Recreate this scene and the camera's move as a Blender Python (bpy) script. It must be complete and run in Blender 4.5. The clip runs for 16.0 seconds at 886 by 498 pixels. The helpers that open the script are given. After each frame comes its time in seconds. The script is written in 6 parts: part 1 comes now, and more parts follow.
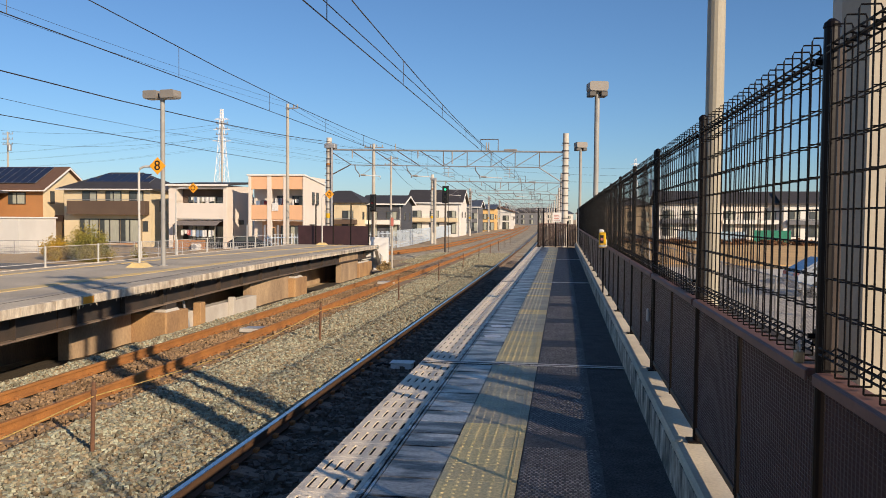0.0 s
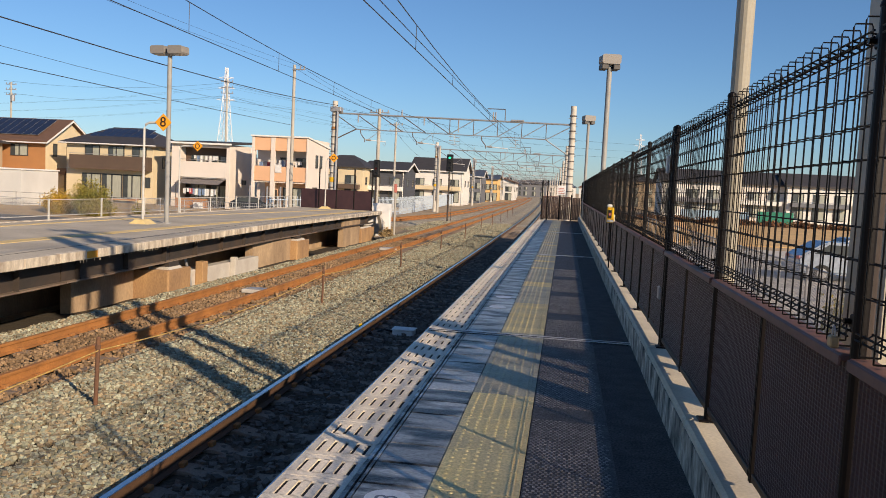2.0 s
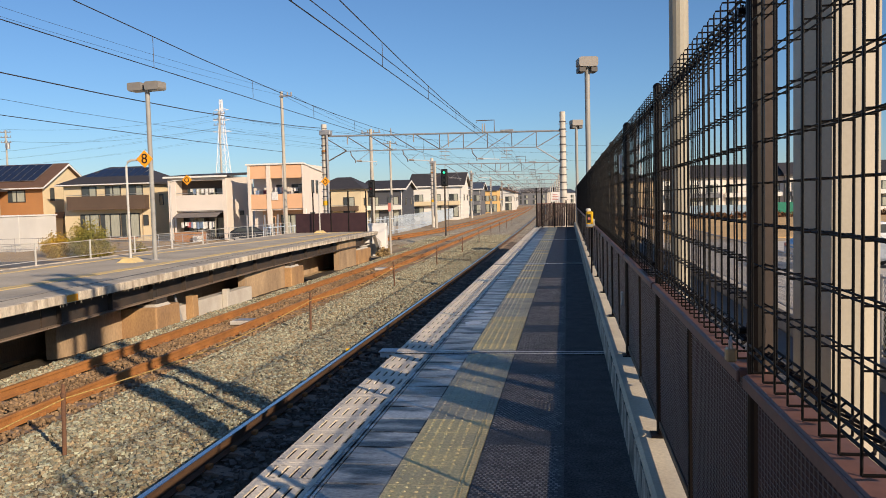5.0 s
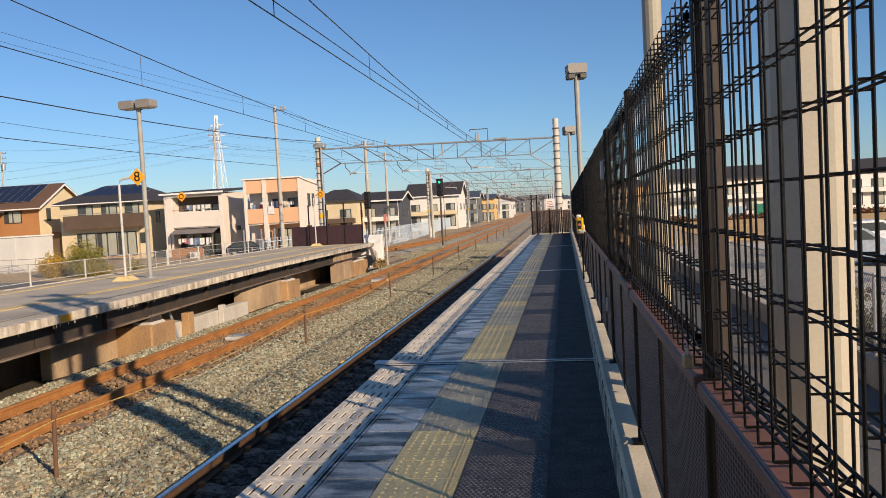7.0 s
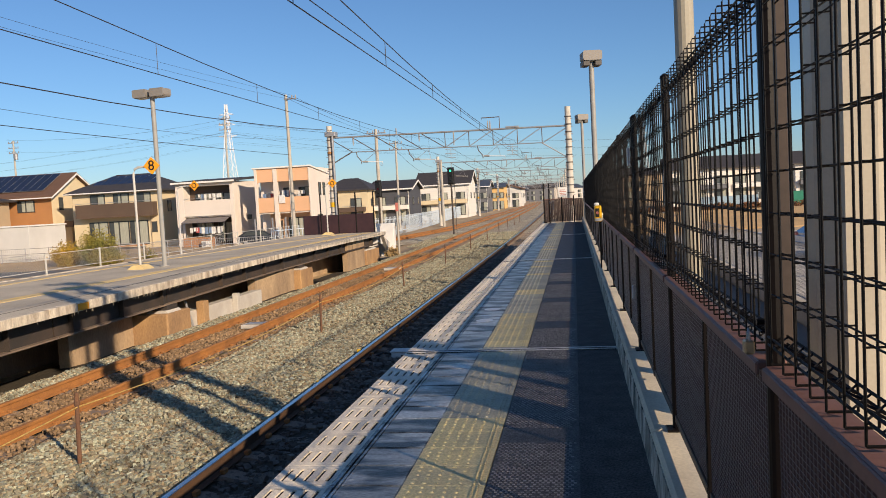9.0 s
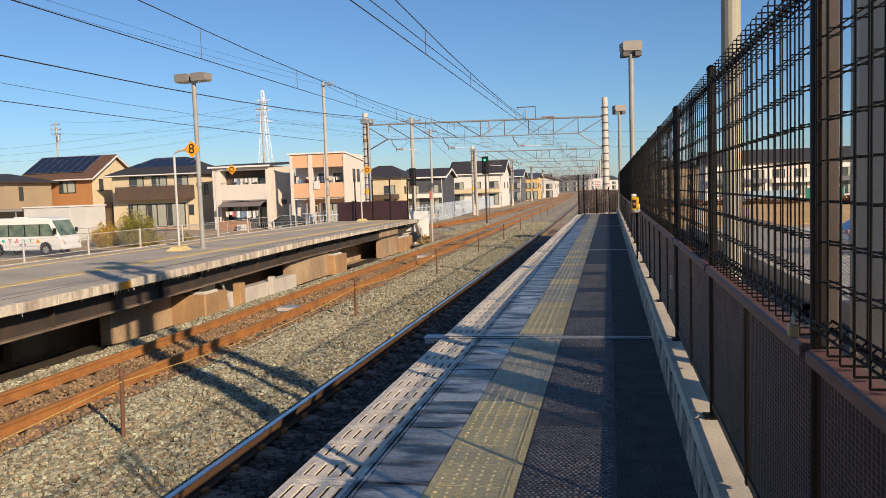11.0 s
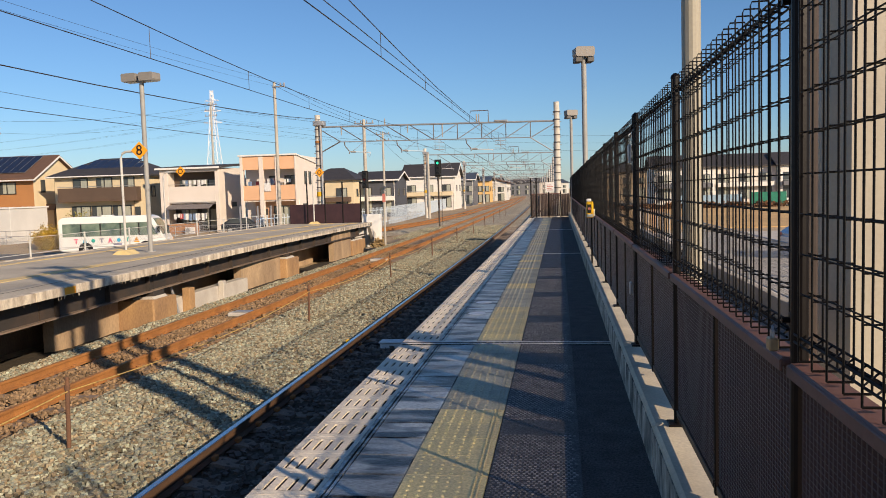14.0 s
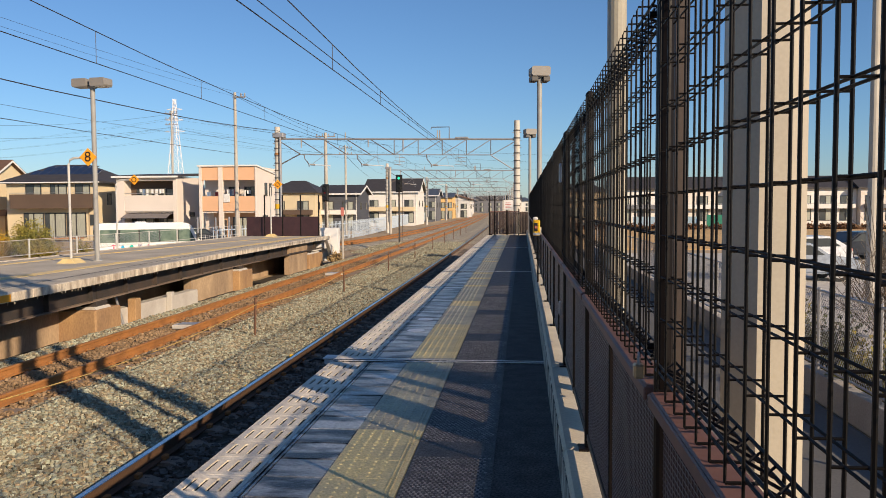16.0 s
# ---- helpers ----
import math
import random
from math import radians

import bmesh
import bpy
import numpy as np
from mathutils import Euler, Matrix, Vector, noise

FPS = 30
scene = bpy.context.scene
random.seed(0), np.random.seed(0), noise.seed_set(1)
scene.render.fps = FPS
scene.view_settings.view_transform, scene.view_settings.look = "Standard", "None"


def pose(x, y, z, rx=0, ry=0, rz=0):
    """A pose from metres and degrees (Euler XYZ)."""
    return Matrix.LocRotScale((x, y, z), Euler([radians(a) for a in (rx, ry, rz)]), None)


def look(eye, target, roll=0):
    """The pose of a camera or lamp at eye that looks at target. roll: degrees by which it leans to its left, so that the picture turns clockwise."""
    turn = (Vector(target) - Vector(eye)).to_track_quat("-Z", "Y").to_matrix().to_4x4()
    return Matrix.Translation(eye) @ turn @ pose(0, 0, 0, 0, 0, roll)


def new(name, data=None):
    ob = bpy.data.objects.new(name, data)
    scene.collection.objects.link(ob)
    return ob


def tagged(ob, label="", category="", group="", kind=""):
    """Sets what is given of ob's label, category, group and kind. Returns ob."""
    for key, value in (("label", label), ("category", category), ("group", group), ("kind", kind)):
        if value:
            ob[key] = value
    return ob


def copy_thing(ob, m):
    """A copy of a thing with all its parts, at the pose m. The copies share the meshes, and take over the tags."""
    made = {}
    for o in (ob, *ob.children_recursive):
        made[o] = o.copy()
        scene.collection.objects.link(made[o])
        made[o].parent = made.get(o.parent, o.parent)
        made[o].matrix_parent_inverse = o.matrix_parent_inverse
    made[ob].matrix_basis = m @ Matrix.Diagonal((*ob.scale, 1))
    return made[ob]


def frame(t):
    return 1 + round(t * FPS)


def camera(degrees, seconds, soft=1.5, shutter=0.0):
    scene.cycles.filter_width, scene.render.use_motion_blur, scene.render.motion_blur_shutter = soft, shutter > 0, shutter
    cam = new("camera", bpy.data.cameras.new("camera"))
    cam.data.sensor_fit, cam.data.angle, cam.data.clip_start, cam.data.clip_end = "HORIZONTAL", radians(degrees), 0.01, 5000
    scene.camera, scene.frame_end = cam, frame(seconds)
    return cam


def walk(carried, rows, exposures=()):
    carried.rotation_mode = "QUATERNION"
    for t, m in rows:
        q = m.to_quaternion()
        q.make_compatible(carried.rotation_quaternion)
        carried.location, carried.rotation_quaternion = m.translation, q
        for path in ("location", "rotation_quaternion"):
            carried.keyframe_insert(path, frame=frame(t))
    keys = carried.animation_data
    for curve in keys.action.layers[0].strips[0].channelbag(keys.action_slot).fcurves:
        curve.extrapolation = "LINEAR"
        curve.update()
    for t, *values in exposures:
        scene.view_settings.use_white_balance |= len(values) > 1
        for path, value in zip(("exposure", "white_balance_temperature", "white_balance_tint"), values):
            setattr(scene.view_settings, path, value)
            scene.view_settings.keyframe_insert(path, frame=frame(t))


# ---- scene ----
cam = camera(58.3, 16.0, soft=0.9)
PATH = [
    (0, (1.383, -0.338, 1.401), (1.085, 1.638, 1.323), 0.5),
    (0.5, (1.328, -0.349, 1.393), (1.032, 1.626, 1.288), 0.9),
    (1, (1.301, -0.347, 1.391), (1.004, 1.627, 1.268), 1.6),
    (1.5, (1.27, -0.327, 1.393), (0.974, 1.646, 1.25), 2.3),
    (2, (1.285, -0.312, 1.396), (0.989, 1.66, 1.239), 2.8),
    (2.5, (1.304, -0.302, 1.403), (1.009, 1.669, 1.241), 2.9),
    (3, (1.433, -0.277, 1.405), (1.14, 1.694, 1.244), 2.8),
    (3.5, (1.672, -0.26, 1.407), (1.386, 1.711, 1.223), 2.2),
    (4, (1.745, -0.209, 1.409), (1.447, 1.758, 1.202), 1.3),
    (4.5, (1.684, -0.109, 1.41), (1.375, 1.858, 1.223), 0.1),
    (5, (1.660, 0.014, 1.411), (1.349, 1.986, 1.291), -1.5),
    (5.2, (1.665, -0.006, 1.416), (1.362, 1.968, 1.309), -1.9),
    (7.5, (1.782, 0.052, 1.413), (1.473, 2.026, 1.317), -3.1),
    (8, (1.781, 0.051, 1.412), (1.472, 2.025, 1.316), -3.1),
    (8.5, (1.780, 0.026, 1.414), (1.466, 1.998, 1.308), -3.1),
    (9, (1.652, 0.041, 1.409), (1.320, 2.01, 1.286), -3.1),
    (9.2, (1.470, 0.036, 1.373), (1.121, 2.002, 1.25), -3.0),
    (11.5, (1.626, -0.074, 1.405), (1.213, 1.877, 1.255), -1.9),
    (12, (1.623, -0.047, 1.415), (1.235, 1.91, 1.27), -2.0),
    (12.5, (1.586, -0.029, 1.419), (1.229, 1.934, 1.276), -1.9),
    (13, (1.551, -0.037, 1.416), (1.221, 1.93, 1.272), -1.8),
    (13.5, (1.535, -0.037, 1.413), (1.225, 1.934, 1.269), -1.8),
    (14, (1.535, -0.009, 1.416), (1.243, 1.964, 1.272), -1.7),
    (14.5, (1.533, 0.03, 1.403), (1.280, 2.009, 1.26), -1.3),
    (15, (1.711, 0.08, 1.403), (1.488, 2.063, 1.274), -0.9),
    (15.5, (1.798, 0.099, 1.401), (1.596, 2.086, 1.289), -0.6),
    (16, (1.777, 0.134, 1.406), (1.578, 2.121, 1.3), -0.3),
]
walk(cam, [(t, look(eye, target, roll)) for t, eye, target, roll in PATH])

# world, sun, exposure
SUN = Vector((1.76, -1.65, 1.0)).normalized()
world = bpy.data.worlds.new("world")
scene.world = world
world.use_nodes = True
wn = world.node_tree.nodes
sky = wn.new("ShaderNodeTexSky")
sky.sky_type, sky.sun_disc = "NISHITA", False
sky.sun_elevation, sky.sun_rotation = radians(22.5), radians(133.2)
sky.air_density, sky.dust_density, sky.ozone_density = 0.98, 0.3, 6.7
wn["Background"].inputs[1].default_value = 0.0885
world.node_tree.links.new(sky.outputs[0], wn["Background"].inputs[0])
sun_data = bpy.data.lights.new("sun", "SUN")
sun_data.energy, sun_data.angle, sun_data.color = 4.7, radians(0.53), (1.0, 0.79, 0.57)
sun_lamp = new("sun", sun_data)
sun_lamp.matrix_world = look(SUN * 60, (0, 0, 0))
scene.view_settings.exposure = 0.35


# materials
def mat(name, col, col2=None, scale=8.0, rough=0.8, metal=0.0, bump=0.0, bscale=60.0, fine=0.15, spec=0.4, island=0.0, obj=0.0, stretch=(1, 1, 1), tones=False, world_space=False, band=(0.32, 0.68)):
    """A surface of two tones mixed by large noise, with fine grain and relief."""
    m = bpy.data.materials.new(name)
    m.use_nodes = True
    n, l = m.node_tree.nodes, m.node_tree.links
    b = n["Principled BSDF"]
    b.inputs["Roughness"].default_value, b.inputs["Metallic"].default_value = rough, metal
    b.inputs["Specular IOR Level"].default_value = spec
    tc = n.new("ShaderNodeTexCoord")
    mp = n.new("ShaderNodeMapping")
    mp.inputs["Scale"].default_value = stretch
    l.new(n.new("ShaderNodeNewGeometry").outputs["Position"] if world_space else tc.outputs["Object"], mp.inputs["Vector"])
    big = n.new("ShaderNodeTexNoise")
    big.inputs["Scale"].default_value, big.inputs["Detail"].default_value = scale, 5
    l.new(mp.outputs[0], big.inputs["Vector"])
    ramp = n.new("ShaderNodeMapRange")
    ramp.inputs[1].default_value, ramp.inputs[2].default_value = band
    l.new(big.outputs["Fac"], ramp.inputs[0])
    mix = n.new("ShaderNodeMix")
    mix.data_type = "RGBA"
    mix.inputs[6].default_value = (*col, 1)
    mix.inputs[7].default_value = (*(col2 or [c * 0.75 for c in col]), 1)
    if tones:
        l.new(n.new("ShaderNodeNewGeometry").outputs["Random Per Island"], mix.inputs[0])
    else:
        l.new(ramp.outputs[0], mix.inputs[0])
    grain = n.new("ShaderNodeTexNoise")
    grain.inputs["Scale"].default_value, grain.inputs["Detail"].default_value = bscale, 3
    l.new(mp.outputs[0], grain.inputs["Vector"])
    gr = n.new("ShaderNodeMapRange")
    gr.inputs[1].default_value, gr.inputs[2].default_value = 0.25, 0.75
    gr.inputs[3].default_value, gr.inputs[4].default_value = 1 - fine, 1 + fine
    l.new(grain.outputs["Fac"], gr.inputs[0])
    value = gr.outputs[0]
    if island or obj:
        src = n.new("ShaderNodeNewGeometry").outputs["Random Per Island"] if island else n.new("ShaderNodeObjectInfo").outputs["Random"]
        ir = n.new("ShaderNodeMapRange")
        amt = island or obj
        if tones:
            wn2 = n.new("ShaderNodeTexWhiteNoise")
            wn2.noise_dimensions = "1D"
            l.new(src, wn2.inputs["W"])
            src = wn2.outputs["Value"]
        ir.inputs[3].default_value, ir.inputs[4].default_value = 1 - amt, 1 + amt
        l.new(src, ir.inputs[0])
        mul = n.new("ShaderNodeMath")
        mul.operation = "MULTIPLY"
        l.new(value, mul.inputs[0])
        l.new(ir.outputs[0], mul.inputs[1])
        value = mul.outputs[0]
    sc = n.new("ShaderNodeVectorMath")
    sc.operation = "SCALE"
    l.new(mix.outputs[2], sc.inputs[0])
    l.new(value, sc.inputs["Scale"])
    l.new(sc.outputs[0], b.inputs["Base Color"])
    if bump:
        bp = n.new("ShaderNodeBump")
        bp.inputs["Strength"].default_value, bp.inputs["Distance"].default_value = bump, 0.01
        l.new(grain.outputs["Fac"], bp.inputs["Height"])
        l.new(bp.outputs[0], b.inputs["Normal"])
    return m


def glow(name, col, strength):
    m = mat(name, col, rough=0.4)
    b = m.node_tree.nodes["Principled BSDF"]
    b.inputs["Emission Color"].default_value = (*col, 1)
    b.inputs["Emission Strength"].default_value = strength
    return m


ASPHALT = mat("asphalt", (0.085, 0.077, 0.074), (0.045, 0.041, 0.04), 7, 0.75, bump=0.9, bscale=75, fine=0.95, spec=0.3)
ANTISLIP = mat("anti_slip_sheet", (0.085, 0.08, 0.08), (0.045, 0.042, 0.043), 6, 0.6, bump=0.8, bscale=85, fine=0.9)
EDGE_CONCRETE = mat("edge_concrete", (0.86, 0.77, 0.62), (0.72, 0.64, 0.52), 3, 0.85, bump=0.25, bscale=90, fine=0.18, obj=0.08, world_space=True)
# pale streaks put sunlight and sky reflection into the patchy tile colour
GREY_TILE = mat("grey_tile", (0.42, 0.42, 0.40), (0.016, 0.016, 0.016), 2.4, 0.33, bump=0.3, bscale=40, fine=0.45, obj=0.4, spec=0.35, stretch=(0.8, 2.0, 1), band=(0.43, 0.57), world_space=True)
TACTILE = mat("tactile_yellow", (0.84, 0.68, 0.32), (0.62, 0.53, 0.31), 2.2, 0.7, bump=0.2, bscale=70, fine=0.25, obj=0.08, world_space=True)
# duller yellow, for painted column shadow and for worn tiles
TACTILE_SHADE_WORN = mat("tactile_shade_worn", (0.60, 0.55, 0.38), (0.42, 0.39, 0.30), 3, 0.7, bump=0.2, bscale=70, fine=0.25, obj=0.1, world_space=True)
BROWN_POST = mat("dull_brown_post", (0.055, 0.039, 0.031), (0.045, 0.032, 0.026), 4, 0.6)
DARK_JOINT = mat("dark_joint", (0.03, 0.03, 0.032), rough=0.9)
CONCRETE = mat("concrete", (0.42, 0.39, 0.34), (0.30, 0.275, 0.24), 1.2, 0.9, bump=0.3, bscale=40, fine=0.15)
CONCRETE_STAIN = mat("stained_concrete", (0.74, 0.66, 0.52), (0.32, 0.26, 0.20), 3.4, 0.9, bump=0.3, bscale=40, fine=0.2, stretch=(1, 1.5, 0.5))
RUSTY_CONCRETE = mat("rust_stained_concrete", (0.44, 0.27, 0.125), (0.27, 0.165, 0.09), 1.5, 0.9, bump=0.3, bscale=30, fine=0.18, stretch=(1, 1, 0.5))
PALE_CONCRETE = mat("pale_concrete", (0.55, 0.52, 0.46), (0.45, 0.41, 0.36), 2, 0.9, bump=0.2, bscale=40, fine=0.1)
# near bed kept extra dark: shade in the gaps between stones is in its colour
BALLAST_GAP_SHADE = mat("ballast", (0.07, 0.056, 0.036), (0.045, 0.034, 0.022), 0.6, 0.9, bump=0.7, bscale=28, fine=0.5)
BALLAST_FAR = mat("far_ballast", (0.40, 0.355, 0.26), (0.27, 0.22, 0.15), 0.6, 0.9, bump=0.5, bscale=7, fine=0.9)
STONE = mat("ballast_stone", (0.34, 0.36, 0.27), (0.26, 0.195, 0.115), 0.5, 0.85, bump=0.3, bscale=60, fine=0.25, island=0.5, tones=True)
STONE_DARK = mat("dark_brown_stone", (0.17, 0.14, 0.11), (0.11, 0.088, 0.07), 0.8, 0.85, bump=0.3, bscale=60, fine=0.25, island=0.4)
RAIL_RUST = mat("rail_rust", (0.40, 0.175, 0.05), (0.26, 0.115, 0.038), 3, 0.75, bump=0.2, bscale=60, fine=0.2)
RAIL_DARK = mat("dark_rail_side", (0.12, 0.066, 0.035), (0.08, 0.047, 0.03), 3, 0.8, bump=0.2, bscale=60, fine=0.2)
RAIL_HEAD = mat("rail_head", (0.55, 0.55, 0.56), (0.42, 0.42, 0.43), 6, 0.22, 1.0, fine=0.08)
SLEEPER = mat("sleeper", (0.27, 0.20, 0.145), (0.19, 0.145, 0.11), 2, 0.9, bump=0.3, bscale=50, fine=0.2, obj=0.12)
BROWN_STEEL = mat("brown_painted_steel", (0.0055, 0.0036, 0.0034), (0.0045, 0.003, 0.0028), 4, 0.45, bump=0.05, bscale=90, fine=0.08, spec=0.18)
BROWN_PANEL = mat("brown_panel", (0.050, 0.024, 0.027), (0.036, 0.018, 0.021), 3, 0.4, bump=0.05, bscale=90, fine=0.1, spec=0.4)
BROWN_CAP = mat("reddish_brown_cap", (0.17, 0.082, 0.066), (0.13, 0.066, 0.055), 6, 0.55, fine=0.12)
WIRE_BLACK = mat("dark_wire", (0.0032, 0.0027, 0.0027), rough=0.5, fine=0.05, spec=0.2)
CREAM_STEEL = mat("cream_painted_steel", (0.43, 0.385, 0.30), (0.38, 0.34, 0.27), 2, 0.5, fine=0.06)
POLE_CREAM = mat("dull_cream_pole", (0.37, 0.345, 0.275), (0.33, 0.305, 0.245), 2, 0.55, fine=0.06)
GREY_STEEL = mat("grey_painted_steel", (0.33, 0.33, 0.31), (0.27, 0.265, 0.25), 3, 0.5, fine=0.08)
GALV = mat("galvanised_steel", (0.42, 0.42, 0.42), (0.33, 0.33, 0.34), 5, 0.45, 0.5, fine=0.1)
DARK_GIRDER = mat("dark_girder", (0.04, 0.035, 0.032), (0.07, 0.05, 0.038), 2, 0.7, fine=0.2)
POLE_CONCRETE = mat("pole_concrete", (0.46, 0.43, 0.37), (0.36, 0.335, 0.29), 1.5, 0.9, bump=0.15, bscale=50, fine=0.12)
YELLOW = mat("yellow_paint", (0.72, 0.47, 0.10), (0.58, 0.38, 0.10), 3, 0.6, fine=0.12)
PLAT_YELLOW = mat("worn_yellow_line", (0.80, 0.57, 0.20), (0.56, 0.44, 0.25), 1.6, 0.8, fine=0.3)
SIGN_ORANGE = mat("sign_orange", (0.85, 0.36, 0.02), (0.80, 0.33, 0.02), 2, 0.5, fine=0.03)
BLACK = mat("black", (0.012, 0.012, 0.012), rough=0.5)
WHITE = mat("white_paint", (0.76, 0.75, 0.72), (0.68, 0.67, 0.64), 2, 0.6, fine=0.05)
SOIL = mat("dry_soil", (0.48, 0.355, 0.21), (0.34, 0.25, 0.15), 0.35, 0.95, bump=0.5, bscale=12, fine=0.3)
ROAD = mat("road_asphalt", (0.17, 0.165, 0.155), (0.13, 0.128, 0.12), 0.3, 0.85, bump=0.2, bscale=40, fine=0.15)


# building helpers
def part(name, bm, material, parent=None, label=""):
    """One mesh object made from a bmesh, under a thing or a part."""
    me = bpy.data.meshes.new(name)
    bm.to_mesh(me)
    bm.free()
    me.materials.append(material)
    ob = new(name, me)
    if parent is not None:
        ob.parent = parent
    if label:
        ob["label"] = label
    return ob


def thing(name, m, label, category, group="", kind=""):
    ob = new(name)
    ob.matrix_world = m
    ob.empty_display_size = 0.1
    return tagged(ob, label, category, group, kind)


def shared(name, me, parent, m):
    """One more object on a mesh that its like share."""
    ob = new(name, me)
    ob.parent = parent
    ob.matrix_basis = m
    return ob


def mesh_of(name, bm, material):
    me = bpy.data.meshes.new(name)
    bm.to_mesh(me)
    bm.free()
    me.materials.append(material)
    return me


def box(bm, x0, y0, z0, x1, y1, z1, bevel=0.0, m=None):
    r = bmesh.ops.create_cube(bm, size=1.0)
    vs = r["verts"]
    for v in vs:
        v.co = Vector((x0 + (v.co.x + 0.5) * (x1 - x0), y0 + (v.co.y + 0.5) * (y1 - y0), z0 + (v.co.z + 0.5) * (z1 - z0)))
    if m is not None:
        bmesh.ops.transform(bm, matrix=m, verts=vs)
    if bevel:
        es = list({e for v in vs for e in v.link_edges})
        bmesh.ops.bevel(bm, geom=es, offset=bevel, segments=1, affect="EDGES", clamp_overlap=True)
    return bm


def B(x0, y0, z0, x1, y1, z1, bevel=0.0):
    return box(bmesh.new(), x0, y0, z0, x1, y1, z1, bevel)


def rod(bm, a, b, r, seg=8, r2=None):
    """A round bar from a to b."""
    a, b = Vector(a), Vector(b)
    d = b - a
    q = d.to_track_quat("Z", "Y").to_matrix().to_4x4()
    bmesh.ops.create_cone(bm, cap_ends=True, segments=seg, radius1=r, radius2=r if r2 is None else r2, depth=d.length,
                          matrix=Matrix.Translation((a + b) / 2) @ q)
    return bm


def R(a, b, r, seg=8, r2=None):
    return rod(bmesh.new(), a, b, r, seg, r2)


def tube(bm, pts, r, seg=6):
    """A bent round bar along points."""
    pts = [Vector(p) for p in pts]
    rings = []
    for i, p in enumerate(pts):
        d = (pts[min(i + 1, len(pts) - 1)] - pts[max(i - 1, 0)]).normalized()
        up = Vector((0, 0, 1)) if abs(d.z) < 0.9 else Vector((1, 0, 0))
        u = d.cross(up).normalized()
        w = u.cross(d)
        rings.append([bm.verts.new(p + r * (math.cos(k * math.tau / seg) * u + math.sin(k * math.tau / seg) * w)) for k in range(seg)])
    for a, b in zip(rings, rings[1:]):
        for k in range(seg):
            bm.faces.new((a[k], a[(k + 1) % seg], b[(k + 1) % seg], b[k]))
    bm.faces.new(rings[0][::-1])
    bm.faces.new(rings[-1])
    bmesh.ops.recalc_face_normals(bm, faces=bm.faces)
    return bm


def sweep(bm, profile, path, close=True):
    """A profile of (x, z) swept along points of (x, y, z), offset across in x."""
    rings = [[bm.verts.new((px + u, py, pz + w)) for u, w in profile] for px, py, pz in path]
    n = len(profile)
    for a, b in zip(rings, rings[1:]):
        for k in range(n if close else n - 1):
            bm.faces.new((a[k], b[k], b[(k + 1) % n], a[(k + 1) % n]))
    if close:
        bm.faces.new(rings[0])
        bm.faces.new(rings[-1][::-1])
    bmesh.ops.recalc_face_normals(bm, faces=bm.faces)
    return bm


def prism(bm, outline, y0, y1, axis="y"):
    """An outline of (u, z) drawn out along an axis."""
    def at(u, z, d):
        return (u, d, z) if axis == "y" else (d, u, z)
    a = [bm.verts.new(at(u, z, y0)) for u, z in outline]
    b = [bm.verts.new(at(u, z, y1)) for u, z in outline]
    n = len(outline)
    for k in range(n):
        bm.faces.new((a[k], a[(k + 1) % n], b[(k + 1) % n], b[k]))
    bm.faces.new(a[::-1])
    bm.faces.new(b)
    bmesh.ops.recalc_face_normals(bm, faces=bm.faces)
    return bm


def bend(y):
    """How far the line has curved to the left at y."""
    return -0.00007 * max(0.0, y - 15.0) ** 2


def writing(name, text, size, m, material, parent, depth=0.004):
    cu = bpy.data.curves.new(name, "FONT")
    cu.body, cu.size, cu.align_x, cu.align_y, cu.extrude = text, size, "CENTER", "CENTER", depth
    tmp = bpy.data.objects.new(name, cu)
    me = bpy.data.meshes.new_from_object(tmp)
    bpy.data.objects.remove(tmp)
    me.materials.append(material)
    return shared(name, me, parent, m)

RAIL_Z = -1.1
BED_Z = -1.29  # top of the ballast between the sleepers


def ground_height(x, y):
    left = min(1.0, max(0.0, (-13.4 - x) / 2.5))
    right = min(1.0, max(0.0, (x - 2.8) / 2.0))
    dip = min(1.0, max(0.0, (60.0 - y) / 3.0))
    low = min(1.0, max(0.0, (-6.5 - x))) * min(1.0, max(0.0, (52.0 - y) / 10.0)) * (1 - left)
    return -1.36 - (0.6 + 0.25 * dip) * left - 0.05 * right - 0.42 * low


def relief(x, y):
    """Small unevenness of the stone bed, with low mounds between the tracks."""
    mid = min(1.0, max(0.0, min(x - bend(y) + 4.75, -2.3 - x + bend(y)) / 0.5))
    return 0.035 * noise.noise((x * 3.1, y * 3.1, 0)) + mid * (0.05 * noise.noise((x * 1.1, y * 0.8, 3.7)) + 0.02)


